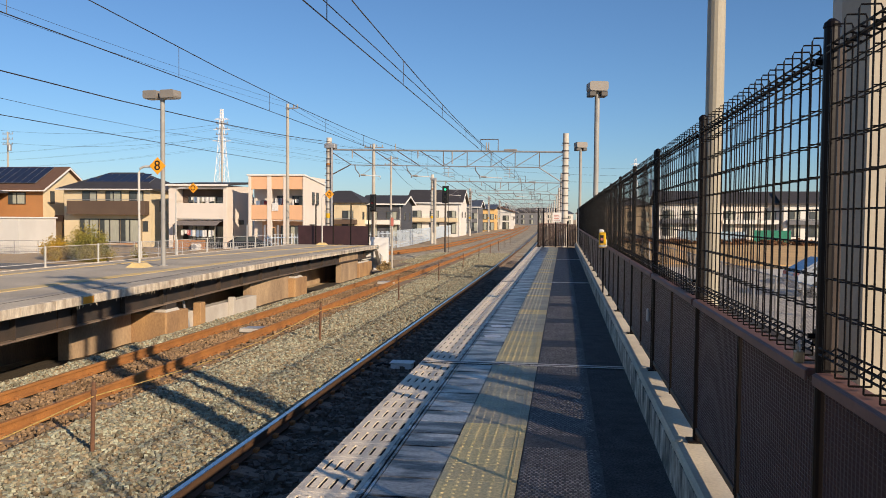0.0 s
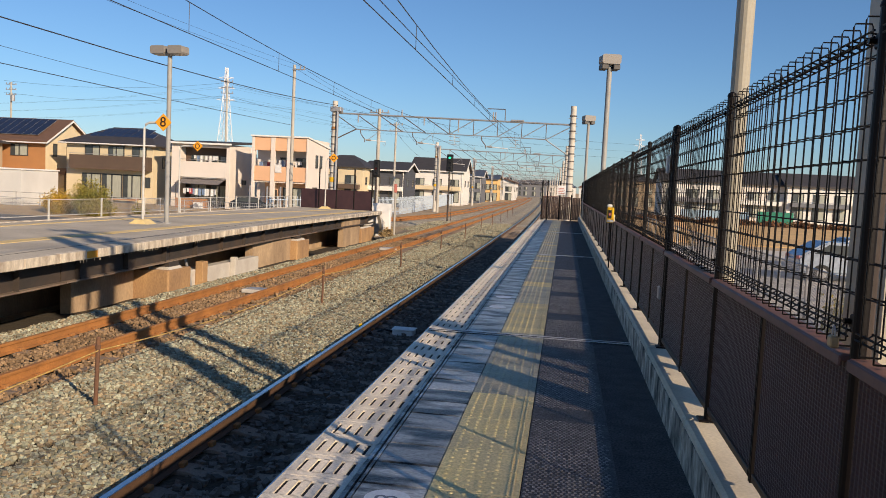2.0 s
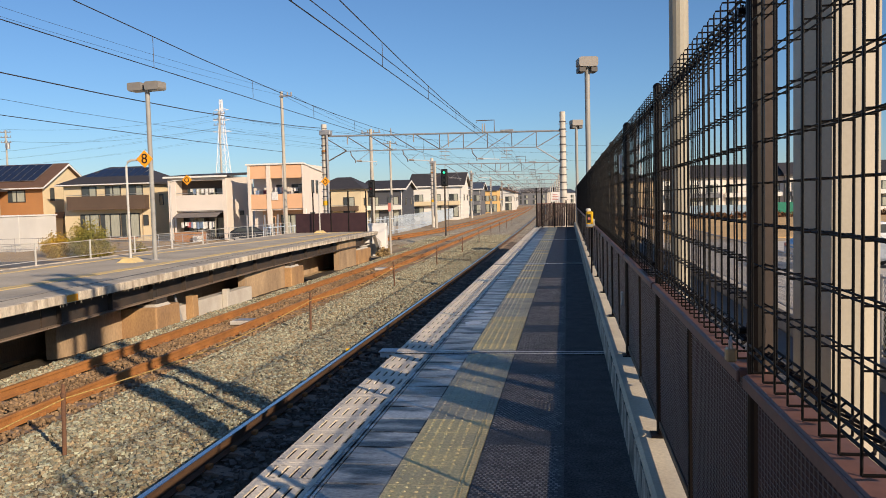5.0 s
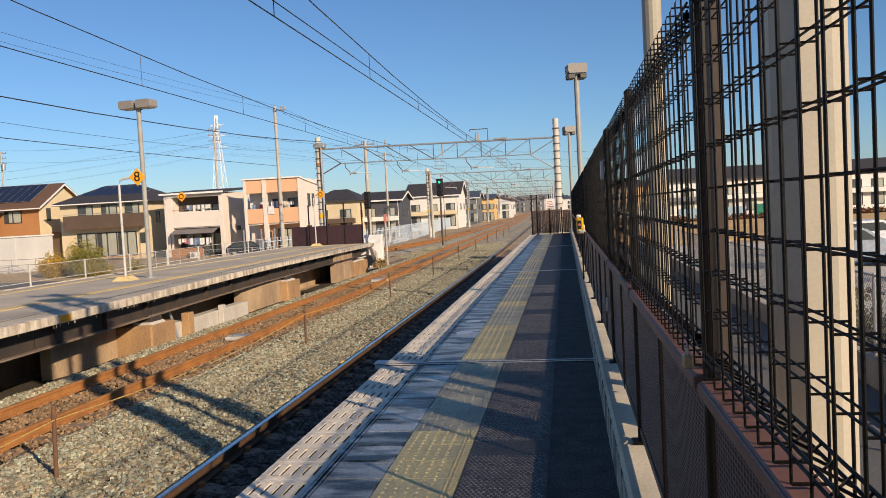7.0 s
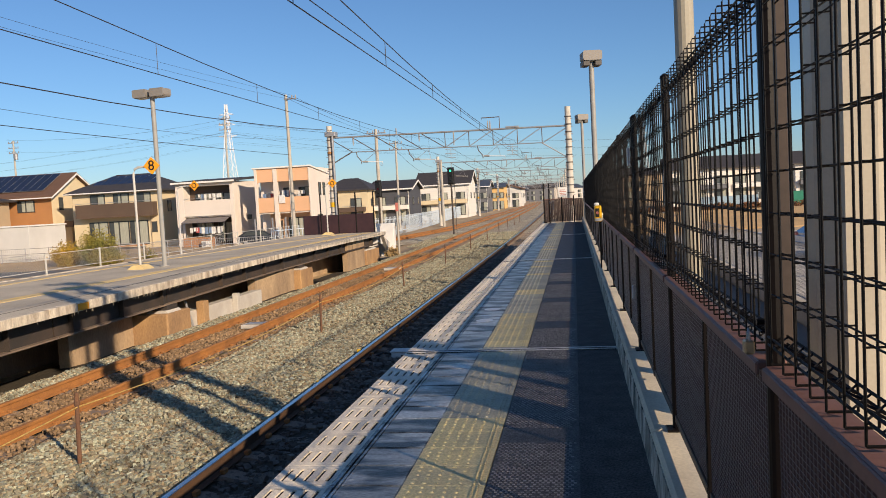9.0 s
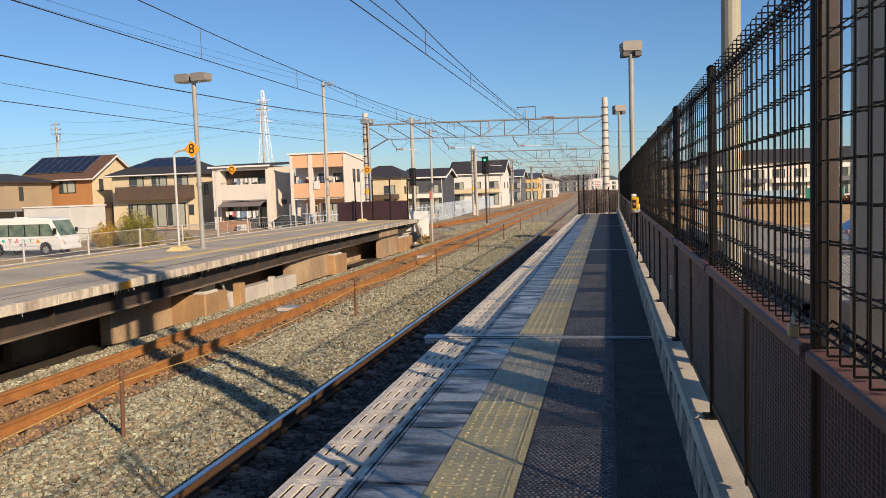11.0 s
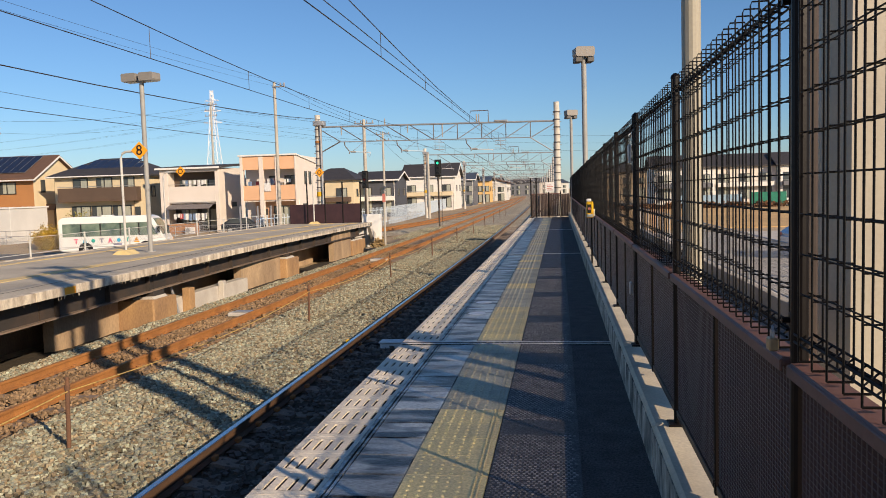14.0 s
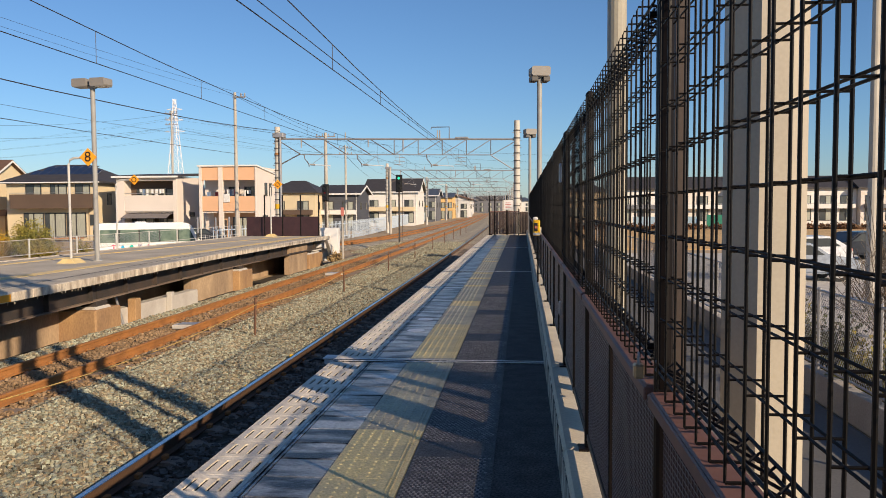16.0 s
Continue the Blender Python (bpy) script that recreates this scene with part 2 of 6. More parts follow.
def build_ground():
    xs = sorted({-1500, -700, -300, -150, -80, -45, -30, -20, -16, -15, -14, -13.4, -10, -7.5, -6, -2, 2, 2.8, 4, 5, 8, 12, 20, 40, 80, 150, 300, 700, 1500})
    ys = [-400, -150, -60, -20, 0, 10, 20, 30, 40, 57, 60, 80, 110, 150, 220, 320, 500, 900, 1600, 3000]
    bm = bmesh.new()
    grid = [[bm.verts.new((x + (bend(min(y, 320)) if abs(x) < 200 else 0), y, ground_height(x, y))) for x in xs] for y in ys]
    for a, b in zip(grid, grid[1:]):
        for i in range(len(xs) - 1):
            bm.faces.new((a[i], a[i + 1], b[i + 1], b[i]))
    ob = part("ground", bm, SOIL)
    tagged(ob, "dry brown earth and worn ground beside the railway line", "ground", kind="structure")
    # stone bed of the line, with shoulders
    bm = bmesh.new()
    cross = [(-9.6, -1.72), (-8.1, -1.60), (-7.25, BED_Z - 0.01), (-6.9, BED_Z), (-4.7, BED_Z), (-4.3, BED_Z - 0.02), (-3.4, BED_Z + 0.02), (-2.7, BED_Z - 0.02), (-2.4, BED_Z), (-0.4, BED_Z), (0.4, -1.42)]
    ys = [-14 + 0.5 * i for i in range(140)] + [56 + 4 * i for i in range(70)]
    rows = []
    for y in ys:
        row = []
        for i in range(len(cross) - 1):
            n = 6 if y < 56 else 2
            for k in range(n):
                f = k / n
                x = cross[i][0] * (1 - f) + cross[i + 1][0] * f
                z = cross[i][1] * (1 - f) + cross[i + 1][1] * f
                row.append((x, z))
            if i == len(cross) - 2:
                row.append(cross[-1])
        rows.append((y, row))
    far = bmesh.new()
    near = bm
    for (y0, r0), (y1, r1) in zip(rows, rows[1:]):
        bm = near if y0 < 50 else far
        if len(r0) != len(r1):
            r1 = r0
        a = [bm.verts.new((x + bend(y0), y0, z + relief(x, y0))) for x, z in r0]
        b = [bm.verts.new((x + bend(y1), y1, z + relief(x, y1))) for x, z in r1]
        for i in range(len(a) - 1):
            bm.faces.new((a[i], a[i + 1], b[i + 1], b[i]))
    for bm, m in ((near, BALLAST_GAP_SHADE), (far, BALLAST_FAR)):
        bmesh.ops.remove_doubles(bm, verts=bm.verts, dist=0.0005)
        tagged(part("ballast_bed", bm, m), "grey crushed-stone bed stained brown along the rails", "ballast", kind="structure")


def scatter_stones(name, zones, label, material, size, low=0.0):
    """Loose stones: low boulders of eight corners, all in one mesh."""
    rng = np.random.default_rng(7)
    cube = np.array([[sx, sy, sz] for sx in (-1, 1) for sy in (-1, 1) for sz in (-1, 1)], float)
    quads = np.array([[0, 1, 3, 2], [4, 6, 7, 5], [0, 4, 5, 1], [2, 3, 7, 6], [0, 2, 6, 4], [1, 5, 7, 3]])
    allv, allf, base = [], [], 0
    for x0, x1, y0, y1, density in zones:
        n = int((x1 - x0) * (y1 - y0) * density)
        x, y = rng.uniform(x0, x1, n), rng.uniform(y0, y1, n)
        x = x + np.array([bend(v) for v in y])
        z = BED_Z + 0.004 - low + 0.045 * rng.random(n) - np.clip((-7.25 - x) * 0.33, 0, 0.3) * (y < 46) + np.array([relief(a, b) for a, b in zip(x, y)])
        s = size * rng.uniform(0.6, 1.25, n)
        v = cube[None] * rng.uniform(0.55, 1.1, (n, 8, 3)) * s[:, None, None] * np.array([1, 1, 0.9])
        a, b = rng.uniform(0, math.tau, n), rng.uniform(-0.6, 0.6, n)
        ca, sa, cb, sb = np.cos(a), np.sin(a), np.cos(b), np.sin(b)
        vx, vz = v[..., 0] * cb[:, None] + v[..., 2] * sb[:, None], -v[..., 0] * sb[:, None] + v[..., 2] * cb[:, None]
        rx, ry = vx * ca[:, None] - v[..., 1] * sa[:, None], vx * sa[:, None] + v[..., 1] * ca[:, None]
        v = np.stack([rx + x[:, None], ry + y[:, None], vz + z[:, None]], -1)
        allv.append(v.reshape(-1, 3))
        allf.append((quads[None] + (base + 8 * np.arange(n))[:, None, None]).reshape(-1, 4))
        base += 8 * n
    me = bpy.data.meshes.new(name)
    me.from_pydata(np.concatenate(allv).tolist(), [], np.concatenate(allf).tolist())
    me.materials.append(material)
    tagged(new(name, me), label, "ballast", kind="stuff")


def rail_profile():
    h, f, w = 0.153, 0.0625, 0.008
    return [(-f, -h), (f, -h), (f, -h + 0.012), (w, -h + 0.03), (w, -0.045), (0.0325, -0.035), (0.0325, -0.004), (-0.0325, -0.004), (-0.0325, -0.035), (-w, -0.045), (-w, -h + 0.03), (-f, -h + 0.012)]


def track(centre, label, y0, y1, step, head, web):
    t = thing("railway_track", pose(0, 0, 0), label, "railway track", kind="structure")
    ys = list(np.arange(y0, 60, step)) + list(np.arange(60, y1, 8))
    for s in (-0.566, 0.566):
        rail = part("rail", sweep(bmesh.new(), rail_profile(), [(centre + s + bend(y), y, RAIL_Z) for y in ys]), web, t)
        part("running_surface", sweep(bmesh.new(), [(-0.027, 0.002), (0.027, 0.002), (0.0315, -0.0045), (-0.0315, -0.0045)], [(centre + s + bend(y), y, RAIL_Z) for y in ys]), head, rail)
    bm = prism(bmesh.new(), [(-1.0, -0.17), (1.0, -0.17), (0.98, 0.0), (0.42, 0.0), (0.3, -0.03), (-0.3, -0.03), (-0.42, 0.0), (-0.98, 0.0)], -0.11, 0.11)
    me = mesh_of("sleeper", bm, SLEEPER)
    clip = mesh_of("rail_clip", box(box(bmesh.new(), -0.10, -0.045, 0, -0.045, 0.045, 0.05, 0.008), 0.045, -0.045, 0, 0.10, 0.045, 0.05, 0.008), RAIL_RUST)
    for k in range(int((58 - y0) / 0.6)):
        y = y0 + 0.3 + 0.6 * k
        ob = shared("sleeper", me, t, pose(centre + bend(y), y, RAIL_Z - 0.153, 0, 0, random.uniform(-0.5, 0.5)))
        if 3 < y < 32:
            for s in (-0.566, 0.566):
                shared("rail_clip", clip, ob, pose(s, 0, 0.0))
    return t


NEAR_C, FAR_C = -1.50, -5.80
build_ground()
track(NEAR_C, "railway track with bright worn rail heads on concrete sleepers", -12, 320, 2, RAIL_HEAD, RAIL_DARK)
track(FAR_C, "railway track with rust-brown rails on concrete sleepers", -12, 320, 2, RAIL_RUST, RAIL_RUST)
scatter_stones("ballast_stones", [(-4.75, -2.2, 4, 16, 1350), (-4.75, -2.2, 16, 34, 650), (-7.75, -6.5, 8, 20, 1000), (-8.0, -6.5, 20, 42, 350), (-4.75, -2.2, 34, 60, 200), (-8.3, -6.5, 42, 60, 150)],
               "grey and brown crushed stones lying loose between the rails", STONE, 0.0215)
scatter_stones("track_stones", [(-1.95, 0.3, 3, 16, 200), (-1.95, 0.2, 16, 34, 80)], "dark brown stones between the sleepers of the shaded track", STONE_DARK, 0.034, 0.03)
scatter_stones("track_stones", [(-6.25, -5.35, 7, 18, 520), (-6.25, -5.35, 18, 40, 260), (-5.15, -4.75, 7, 30, 400)], "rust-tinted stones between the sleepers", mat("rusty_stone", (0.30, 0.20, 0.11), (0.20, 0.13, 0.07), 0.8, 0.85, bump=0.3, bscale=60, fine=0.25, island=0.4), 0.021, 0.0)


JOINT_METAL = mat("worn_joint_metal", (0.72, 0.70, 0.66), (0.55, 0.53, 0.5), 9, 0.5, 0.3, fine=0.2)


# near platform
def near_platform():
    p = thing("platform", pose(0, 0, 0), "dark asphalt station platform with pale tiled edge and yellow tactile strip", "platform", kind="structure")
    part("slab", B(0.06, -14, -0.30, 2.3, 39.4, -0.012), ASPHALT, p)
    part("retaining_wall", B(0.35, -14, -1.7, 2.3, 39.4, -0.30), CONCRETE, p)
    part("joint_bed", B(0.04, -14, -0.12, 1.17, 39.4, -0.010), DARK_JOINT, p)
    part("asphalt_surface", B(1.62, -14, -0.02, 1.978, 39.4, 0.0), ASPHALT, p)
    part("anti_slip_sheet", B(1.165, -14, -0.02, 1.62, 39.4, 0.004), ANTISLIP, p, "grey ribbed anti-slip walking sheet")
    bm = bmesh.new()
    for k in range(16):
        box(bm, 0.02, -14 + k * 3.34, -0.13, 0.045, -14 + k * 3.34 + 3.32, -0.02, 0.004)
    part("edge_nosing", bm, EDGE_CONCRETE, p)
    for y in (7.25, 17.3, 27.4):
        j = part("expansion_joint", B(0.05, y - 0.05, -0.01, 1.975, y + 0.05, 0.007), DARK_JOINT, p)
        for d in (-0.05, 0.028):
            part("joint_strip", B(0.05, y + d, -0.01, 1.975, y + d + 0.026, 0.011, 0.003), JOINT_METAL, j)
    return p


def kerb():
    k = thing("kerb", pose(0, 0, 0), "pale concrete kerb with dark streaks under the fence", "kerb", kind="structure")
    for i in range(-8, 19):
        y = 3.96 + 2 * i
        if y > 39.3:
            break
        part("kerb_block", box(bmesh.new(), 1.975, y + 0.006, -0.25, 2.22, min(39.4, y + 1.994), 0.235, 0.014), KERB, k)
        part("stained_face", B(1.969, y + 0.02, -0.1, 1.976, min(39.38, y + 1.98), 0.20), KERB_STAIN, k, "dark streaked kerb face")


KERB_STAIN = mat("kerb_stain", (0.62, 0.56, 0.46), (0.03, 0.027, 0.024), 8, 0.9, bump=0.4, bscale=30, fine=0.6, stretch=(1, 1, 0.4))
KERB = mat("kerb_concrete", (0.66, 0.58, 0.43), (0.50, 0.44, 0.34), 2.5, 0.85, bump=0.2, bscale=60, fine=0.12, obj=0.06)


def edge_tiles(p):
    """Grooved edge tiles, grey tiles and dotted yellow tiles, one by one."""
    bm = bmesh.new()
    box(bm, 0.0, 0.002, -0.02, 0.335, 0.06, 0.0)
    box(bm, 0.0, 0.24, -0.02, 0.335, 0.298, 0.0)
    for i in range(6):
        x = 0.0 + i * 0.062
        box(bm, x, 0.055, -0.02, x + (0.041 if i < 5 else 0.025), 0.245, 0.0)
    edge = mesh_of("edge_tile", bm, EDGE_CONCRETE)
    groove = mesh_of("groove_tile", box(box(bmesh.new(), 0.0, 0.004, -0.02, 0.022, 0.296, 0.0), 0.034, 0.004, -0.02, 0.05, 0.296, 0.0), GREY_TILE)
    grey = mesh_of("grey_tile", box(bmesh.new(), 0.0, 0.006, -0.02, 0.315, 0.294, 0.001, 0.005), GREY_TILE)
    tact = []
    for m in (TACTILE, TACTILE_SHADE_WORN):
        bm = box(bmesh.new(), 0.0, 0.002, -0.02, 0.415, 0.298, 0.0, 0.002)
        for i in range(5):
            for j in range(5):
                bmesh.ops.create_cone(bm, cap_ends=True, segments=6, radius1=0.0135, radius2=0.008, depth=0.006, matrix=Matrix.Translation((0.045 + 0.06 * i, 0.03 + 0.06 * j, 0.003)))
        box(bm, 0.352, 0.006, 0, 0.362, 0.294, 0.005, 0.002)
        box(bm, 0.376, 0.006, 0, 0.386, 0.294, 0.005, 0.002)
        tact.append(mesh_of("tactile_tile", bm, m))
    for k in range(-14, 119):
        y = 3.52 + 0.3 * k
        if y > 39.0:
            break
        shared("edge_tile", edge, p, pose(0.035, y, 0))
        shared("groove_tile", groove, p, pose(0.372, y, 0))
        g = shared("grey_tile", grey, p, pose(0.425, y, random.uniform(-0.001, 0.001)))
        # 5.0 to 7.2: column and pole shadow painted by tile colour; past 9: wear
        worn = 5.0 < y < 7.2 or (y > 9 and random.random() < 0.85)
        shared("tactile_tile", tact[1 if worn else 0], p, pose(0.744, y, 0.003))


def anti_slip_bumps(p):
    """Small raised studs of the walking sheet, in staggered rows."""
    verts, faces = [], []
    rg = random.Random(3)
    for j in range(int(12 / 0.026)):
        y = 2.2 + j * 0.026
        # rows left out past 4.5 stand in for shadow bands across the studs
        if math.sin(y * 3.1) > 0.75 and y > 4.5:
            continue
        for i in range(17):
            x = 1.18 + i * 0.026 + (0.013 if j % 2 else 0)
            if x > 1.60 - 0.03 * rg.random() or rg.random() < 0.06:
                continue
            k = len(verts)
            w = 0.0075
            verts += [(x - w, y - w, 0.004), (x + w, y - w, 0.004), (x + w, y + w, 0.004), (x - w, y + w, 0.004)]
            verts += [(x - w * 0.5, y - w * 0.5, 0.0075), (x + w * 0.5, y - w * 0.5, 0.0075), (x + w * 0.5, y + w * 0.5, 0.0075), (x - w * 0.5, y + w * 0.5, 0.0075)]
            faces += [(k, k + 1, k + 5, k + 4), (k + 1, k + 2, k + 6, k + 5), (k + 2, k + 3, k + 7, k + 6), (k + 3, k, k + 4, k + 7), (k + 4, k + 5, k + 6, k + 7)]
    me = bpy.data.meshes.new("anti_slip_stud")
    me.from_pydata(verts, [], faces)
    me.materials.append(STUD)
    ob = new("anti_slip_studs", me)
    ob.parent = p
    ob["kind"] = "stuff"


STUD = mat("stud_grey", (0.24, 0.225, 0.215), (0.15, 0.14, 0.135), 3, 0.45, fine=0.2, island=0.35)
PLATFORM = near_platform()
anti_slip_bumps(PLATFORM)
kerb()


# fence along the platform: posts every two metres
FX, FZ = 2.095, 0.99


def fence():
    f = thing("platform_fence", pose(0, 0, 0), "dark brown steel mesh fence with ribbed lower panels along the platform", "fence", kind="structure")
    # one bay of doubled wire mesh, hairpins over the top
    bm = bmesh.new()
    levels = [1.155 + 0.0925 * k for k in range(8)]
    xa, xb = -0.026, 0.026
    n = 20
    for z in levels:
        for x in (-0.011, 0.011):
            rod(bm, (x, 0.03, z), (x, 1.97, z), 0.0020, 5)
        for i in range(n):
            y = 0.035 + (i + 0.5) * 0.0965
            rod(bm, (xa, y, z), (xb, y, z), 0.0019, 5)
    # laced bands near the foot and the top
    for z in (1.04, 1.85):
        for x in (xa * 0.8, xb * 0.8):
            for dz in (0.0, 0.018):
                rod(bm, (x, 0.03, z + dz), (x, 1.97, z + dz), 0.0032, 5)
        for k in range(60):
            y, e = 0.035 + k * 0.0321, (1 if k % 2 else -1)
            rod(bm, (xa * 0.8 * e, y, z), (-xa * 0.8 * e, y + 0.0321, z + 0.018), 0.0028, 4)
    for i in range(n):
        y = 0.035 + (i + 0.5) * 0.0965
        tube(bm, [(xa, y, 1.004), (xa, y, 1.905), (xa * 0.85, y, 1.915), (xb * 0.85, y, 1.915), (xb, y, 1.905), (xb, y, 1.004)], 0.0025, 6)
        rod(bm, (xa, y, 1.004), (xb, y, 1.004), 0.0028, 5)
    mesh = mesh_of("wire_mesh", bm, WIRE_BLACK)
    # lower panel of one metre, ribbed sheet in a frame
    bm = bmesh.new()
    m = 36
    w = 0.94 / m
    lo, hi = 0.290, 0.965
    for i in range(m):
        y = 0.03 + w * i
        e = w - 0.0050
        prof = [(0.0032, y), (0.0026, y + e * 0.3), (-0.0026, y + e * 0.7), (-0.0032, y + e)]
        va = [bm.verts.new((x, v, lo)) for x, v in prof]
        vb = [bm.verts.new((x, v, hi)) for x, v in prof]
        for k in range(3):
            bm.faces.new((va[k], va[k + 1], vb[k + 1], vb[k]))
    for i in range(44):
        z = lo + 0.015 * (i + 0.5)
        rod(bm, (0.004, 0.03, z), (0.004, 0.97, z), 0.0013, 4)
        rod(bm, (-0.0036, 0.03, z), (-0.0036, 0.97, z), 0.0009, 4)
    sheet = mesh_of("ribbed_panel", bm, BROWN_PANEL)
    bm = bmesh.new()
    box(bm, -0.014, 0.003, 0.27, 0.014, 0.0145, 0.985, 0.003)
    box(bm, -0.014, 0.9855, 0.27, 0.014, 0.997, 0.985, 0.003)
    box(bm, -0.012, 0.03, 0.282, 0.012, 0.97, 0.315, 0.003)
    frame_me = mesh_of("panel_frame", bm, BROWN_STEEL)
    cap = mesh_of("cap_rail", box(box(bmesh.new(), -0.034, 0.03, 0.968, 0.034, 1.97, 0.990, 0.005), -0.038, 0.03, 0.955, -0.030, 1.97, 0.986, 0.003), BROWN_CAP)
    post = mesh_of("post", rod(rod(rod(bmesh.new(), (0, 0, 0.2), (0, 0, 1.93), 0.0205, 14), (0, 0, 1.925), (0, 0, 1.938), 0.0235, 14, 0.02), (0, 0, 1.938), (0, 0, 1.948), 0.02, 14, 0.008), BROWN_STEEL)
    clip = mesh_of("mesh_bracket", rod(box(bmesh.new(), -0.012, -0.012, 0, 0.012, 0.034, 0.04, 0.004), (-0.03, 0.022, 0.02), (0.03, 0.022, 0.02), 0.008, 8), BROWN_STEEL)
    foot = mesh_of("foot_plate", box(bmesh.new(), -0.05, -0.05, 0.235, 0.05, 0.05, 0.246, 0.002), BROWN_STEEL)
    for k in range(-6, 19):
        y = 1.964 + 2 * k
        if y > 39:
            break
        po = shared("post", post, f, pose(FX, y, 0))
        shared("foot_plate", foot, po, pose(0, 0, 0))
        for z in (1.06, 1.82):
            shared("mesh_bracket", clip, po, pose(0.0, 0.02, z))
        if k in (2,):
            shared("post", post, f, pose(FX, y + 0.085, 0))
            part("lock_box", B(FX - 0.05, y + 0.05, 1.58, FX - 0.03, y + 0.14, 1.72, 0.006), GALV, f, "small grey gate latch")
            part("lock_box", B(FX - 0.05, y + 0.05, 0.60, FX - 0.03, y + 0.14, 0.70, 0.006), GALV, f, "small grey gate latch")
        shared("wire_mesh", mesh, f, pose(FX, y, 0))["kind"] = "stuff"
        shared("cap_rail", cap, f, pose(FX, y, 0))
        for d in (0, 1):
            pn = shared("ribbed_panel", sheet, f, pose(FX, y + d, 0))
            shared("panel_frame", frame_me, pn, pose(0, 0, 0))
    # posts that stiffen the fence from behind, stop side
    part("brace_post", B(FX + 0.03, 2.04, -1.3, FX + 0.065, 2.075, 1.9, 0.006), BROWN_POST, f, "reddish-brown square stiffening post")
    return f


fence()


def padlock():
    k = thing("padlock", pose(FX - 0.045, 2.03, 1.0), "small brass padlock hanging on the fence post", "padlock")
    part("body", B(-0.012, -0.016, 0.0, 0.012, 0.016, 0.034, 0.004), BRASS, k)
    part("shackle", tube(bmesh.new(), [(0, -0.011, 0.03), (0, -0.011, 0.05), (0, 0, 0.06), (0, 0.011, 0.05), (0, 0.011, 0.03)], 0.003, 6), GALV, k)


BRASS = mat("dull_brass", (0.45, 0.34, 0.2), rough=0.45, metal=0.6)
padlock()


# barrier brown darkened all over to hold the fence's shadow
BARRIER_SHADED = mat("shaded_brown_sheet", (0.07, 0.045, 0.036), (0.055, 0.037, 0.03), 3, 0.6, fine=0.1)


def end_barrier():
    b = thing("end_barrier", pose(0, 0, 0), "dark brown steel barrier closing the platform end with a small notice", "barrier", kind="structure")
    for x in (0.16, 0.42, 1.02, 1.6):
        part("barrier_post", R((x, 39.45, -1.3), (x, 39.45, 1.95 if x < 1.2 else 1.3), 0.035, 10), BROWN_STEEL, b)
    for x0, x1 in ((0.19, 0.60), (0.62, 1.03), (1.05, 1.56), (1.58, 2.04)):
        bm = bmesh.new()
        for i in range(6):
            w = (x1 - x0) / 6
            box(bm, x0 + i * w, 39.44, 0.05, x0 + (i + 0.9) * w, 39.46, 1.15)
        part("barrier_panel", bm, BARRIER_SHADED, b)
    # added bar along the diagonal edge of the fence's shadow
    part("shadow_edge_bar", R((0.2, 39.5, 0.0), (1.6, 39.5, 1.1), 0.03, 8), BROWN_STEEL, b)
    part("top_rail", R((0.16, 39.45, 1.16), (1.6, 39.45, 1.16), 0.022, 8), BROWN_CAP, b)
    n = part("notice", B(0.88, 39.36, 1.25, 1.30, 39.38, 1.72, 0.004), WHITE, b, "white notice board with reddish marks")
    for i in range(4):
        part("notice_line", B(0.94, 39.352, 1.33 + 0.08 * i, 1.24 - 0.05 * (i % 2), 39.36, 1.36 + 0.08 * i), SIGN_RED, n)


SIGN_RED = mat("faded_red", (0.55, 0.18, 0.14), rough=0.6)
end_barrier()


def emergency_box():
    e = thing("emergency_stop_box", pose(2.01, 12.2, 0.96), "yellow emergency button box with white ends on the fence", "emergency box")
    part("body", B(-0.075, -0.05, 0.0, 0.03, 0.05, 0.24, 0.012), YELLOW_GLOSS, e)
    part("front_plate", B(-0.06, -0.058, 0.07, -0.005, -0.049, 0.20, 0.004), BLACK, e)
    part("top_cap", B(-0.075, -0.05, 0.24, 0.0, 0.05, 0.285, 0.012), WHITE, e)
    part("button", R((-0.03, -0.058, 0.135), (-0.03, -0.072, 0.135), 0.022, 14), SIGN_RED, e)
    part("side_cap", B(0.03, -0.03, 0.02, 0.05, 0.05, 0.13, 0.006), WHITE, e)
    part("notice_strip", B(-0.07, -0.055, 0.012, 0.025, -0.049, 0.05, 0.002), WHITE, e)
    part("conduit", R((0.0, 0.02, 0.0), (0.0, 0.02, -0.7), 0.012, 8), BROWN_STEEL, e)


YELLOW_GLOSS = mat("glossy_yellow", (0.86, 0.50, 0.02), rough=0.35, fine=0.04)
emergency_box()


# steel columns behind the fence
def column(x, y, r, label):
    c = thing("canopy_column", pose(x, y, 0, 0, 0, 22.5), label, "column")
    part("shaft", R((0, 0, -1.4), (0, 0, 7.0), r, 8), CREAM_STEEL, c)
    part("weld_seam", B(-0.006, -r * 0.95, -1.3, 0.006, -r * 0.91, 7.0), CREAM_STEEL, c)
    part("base_plate", R((0, 0, -1.42), (0, 0, -1.37), r * 1.5, 8), CREAM_STEEL, c)


column(2.84, 3.78, 0.175, "tall cream-painted faceted steel column behind the fence")


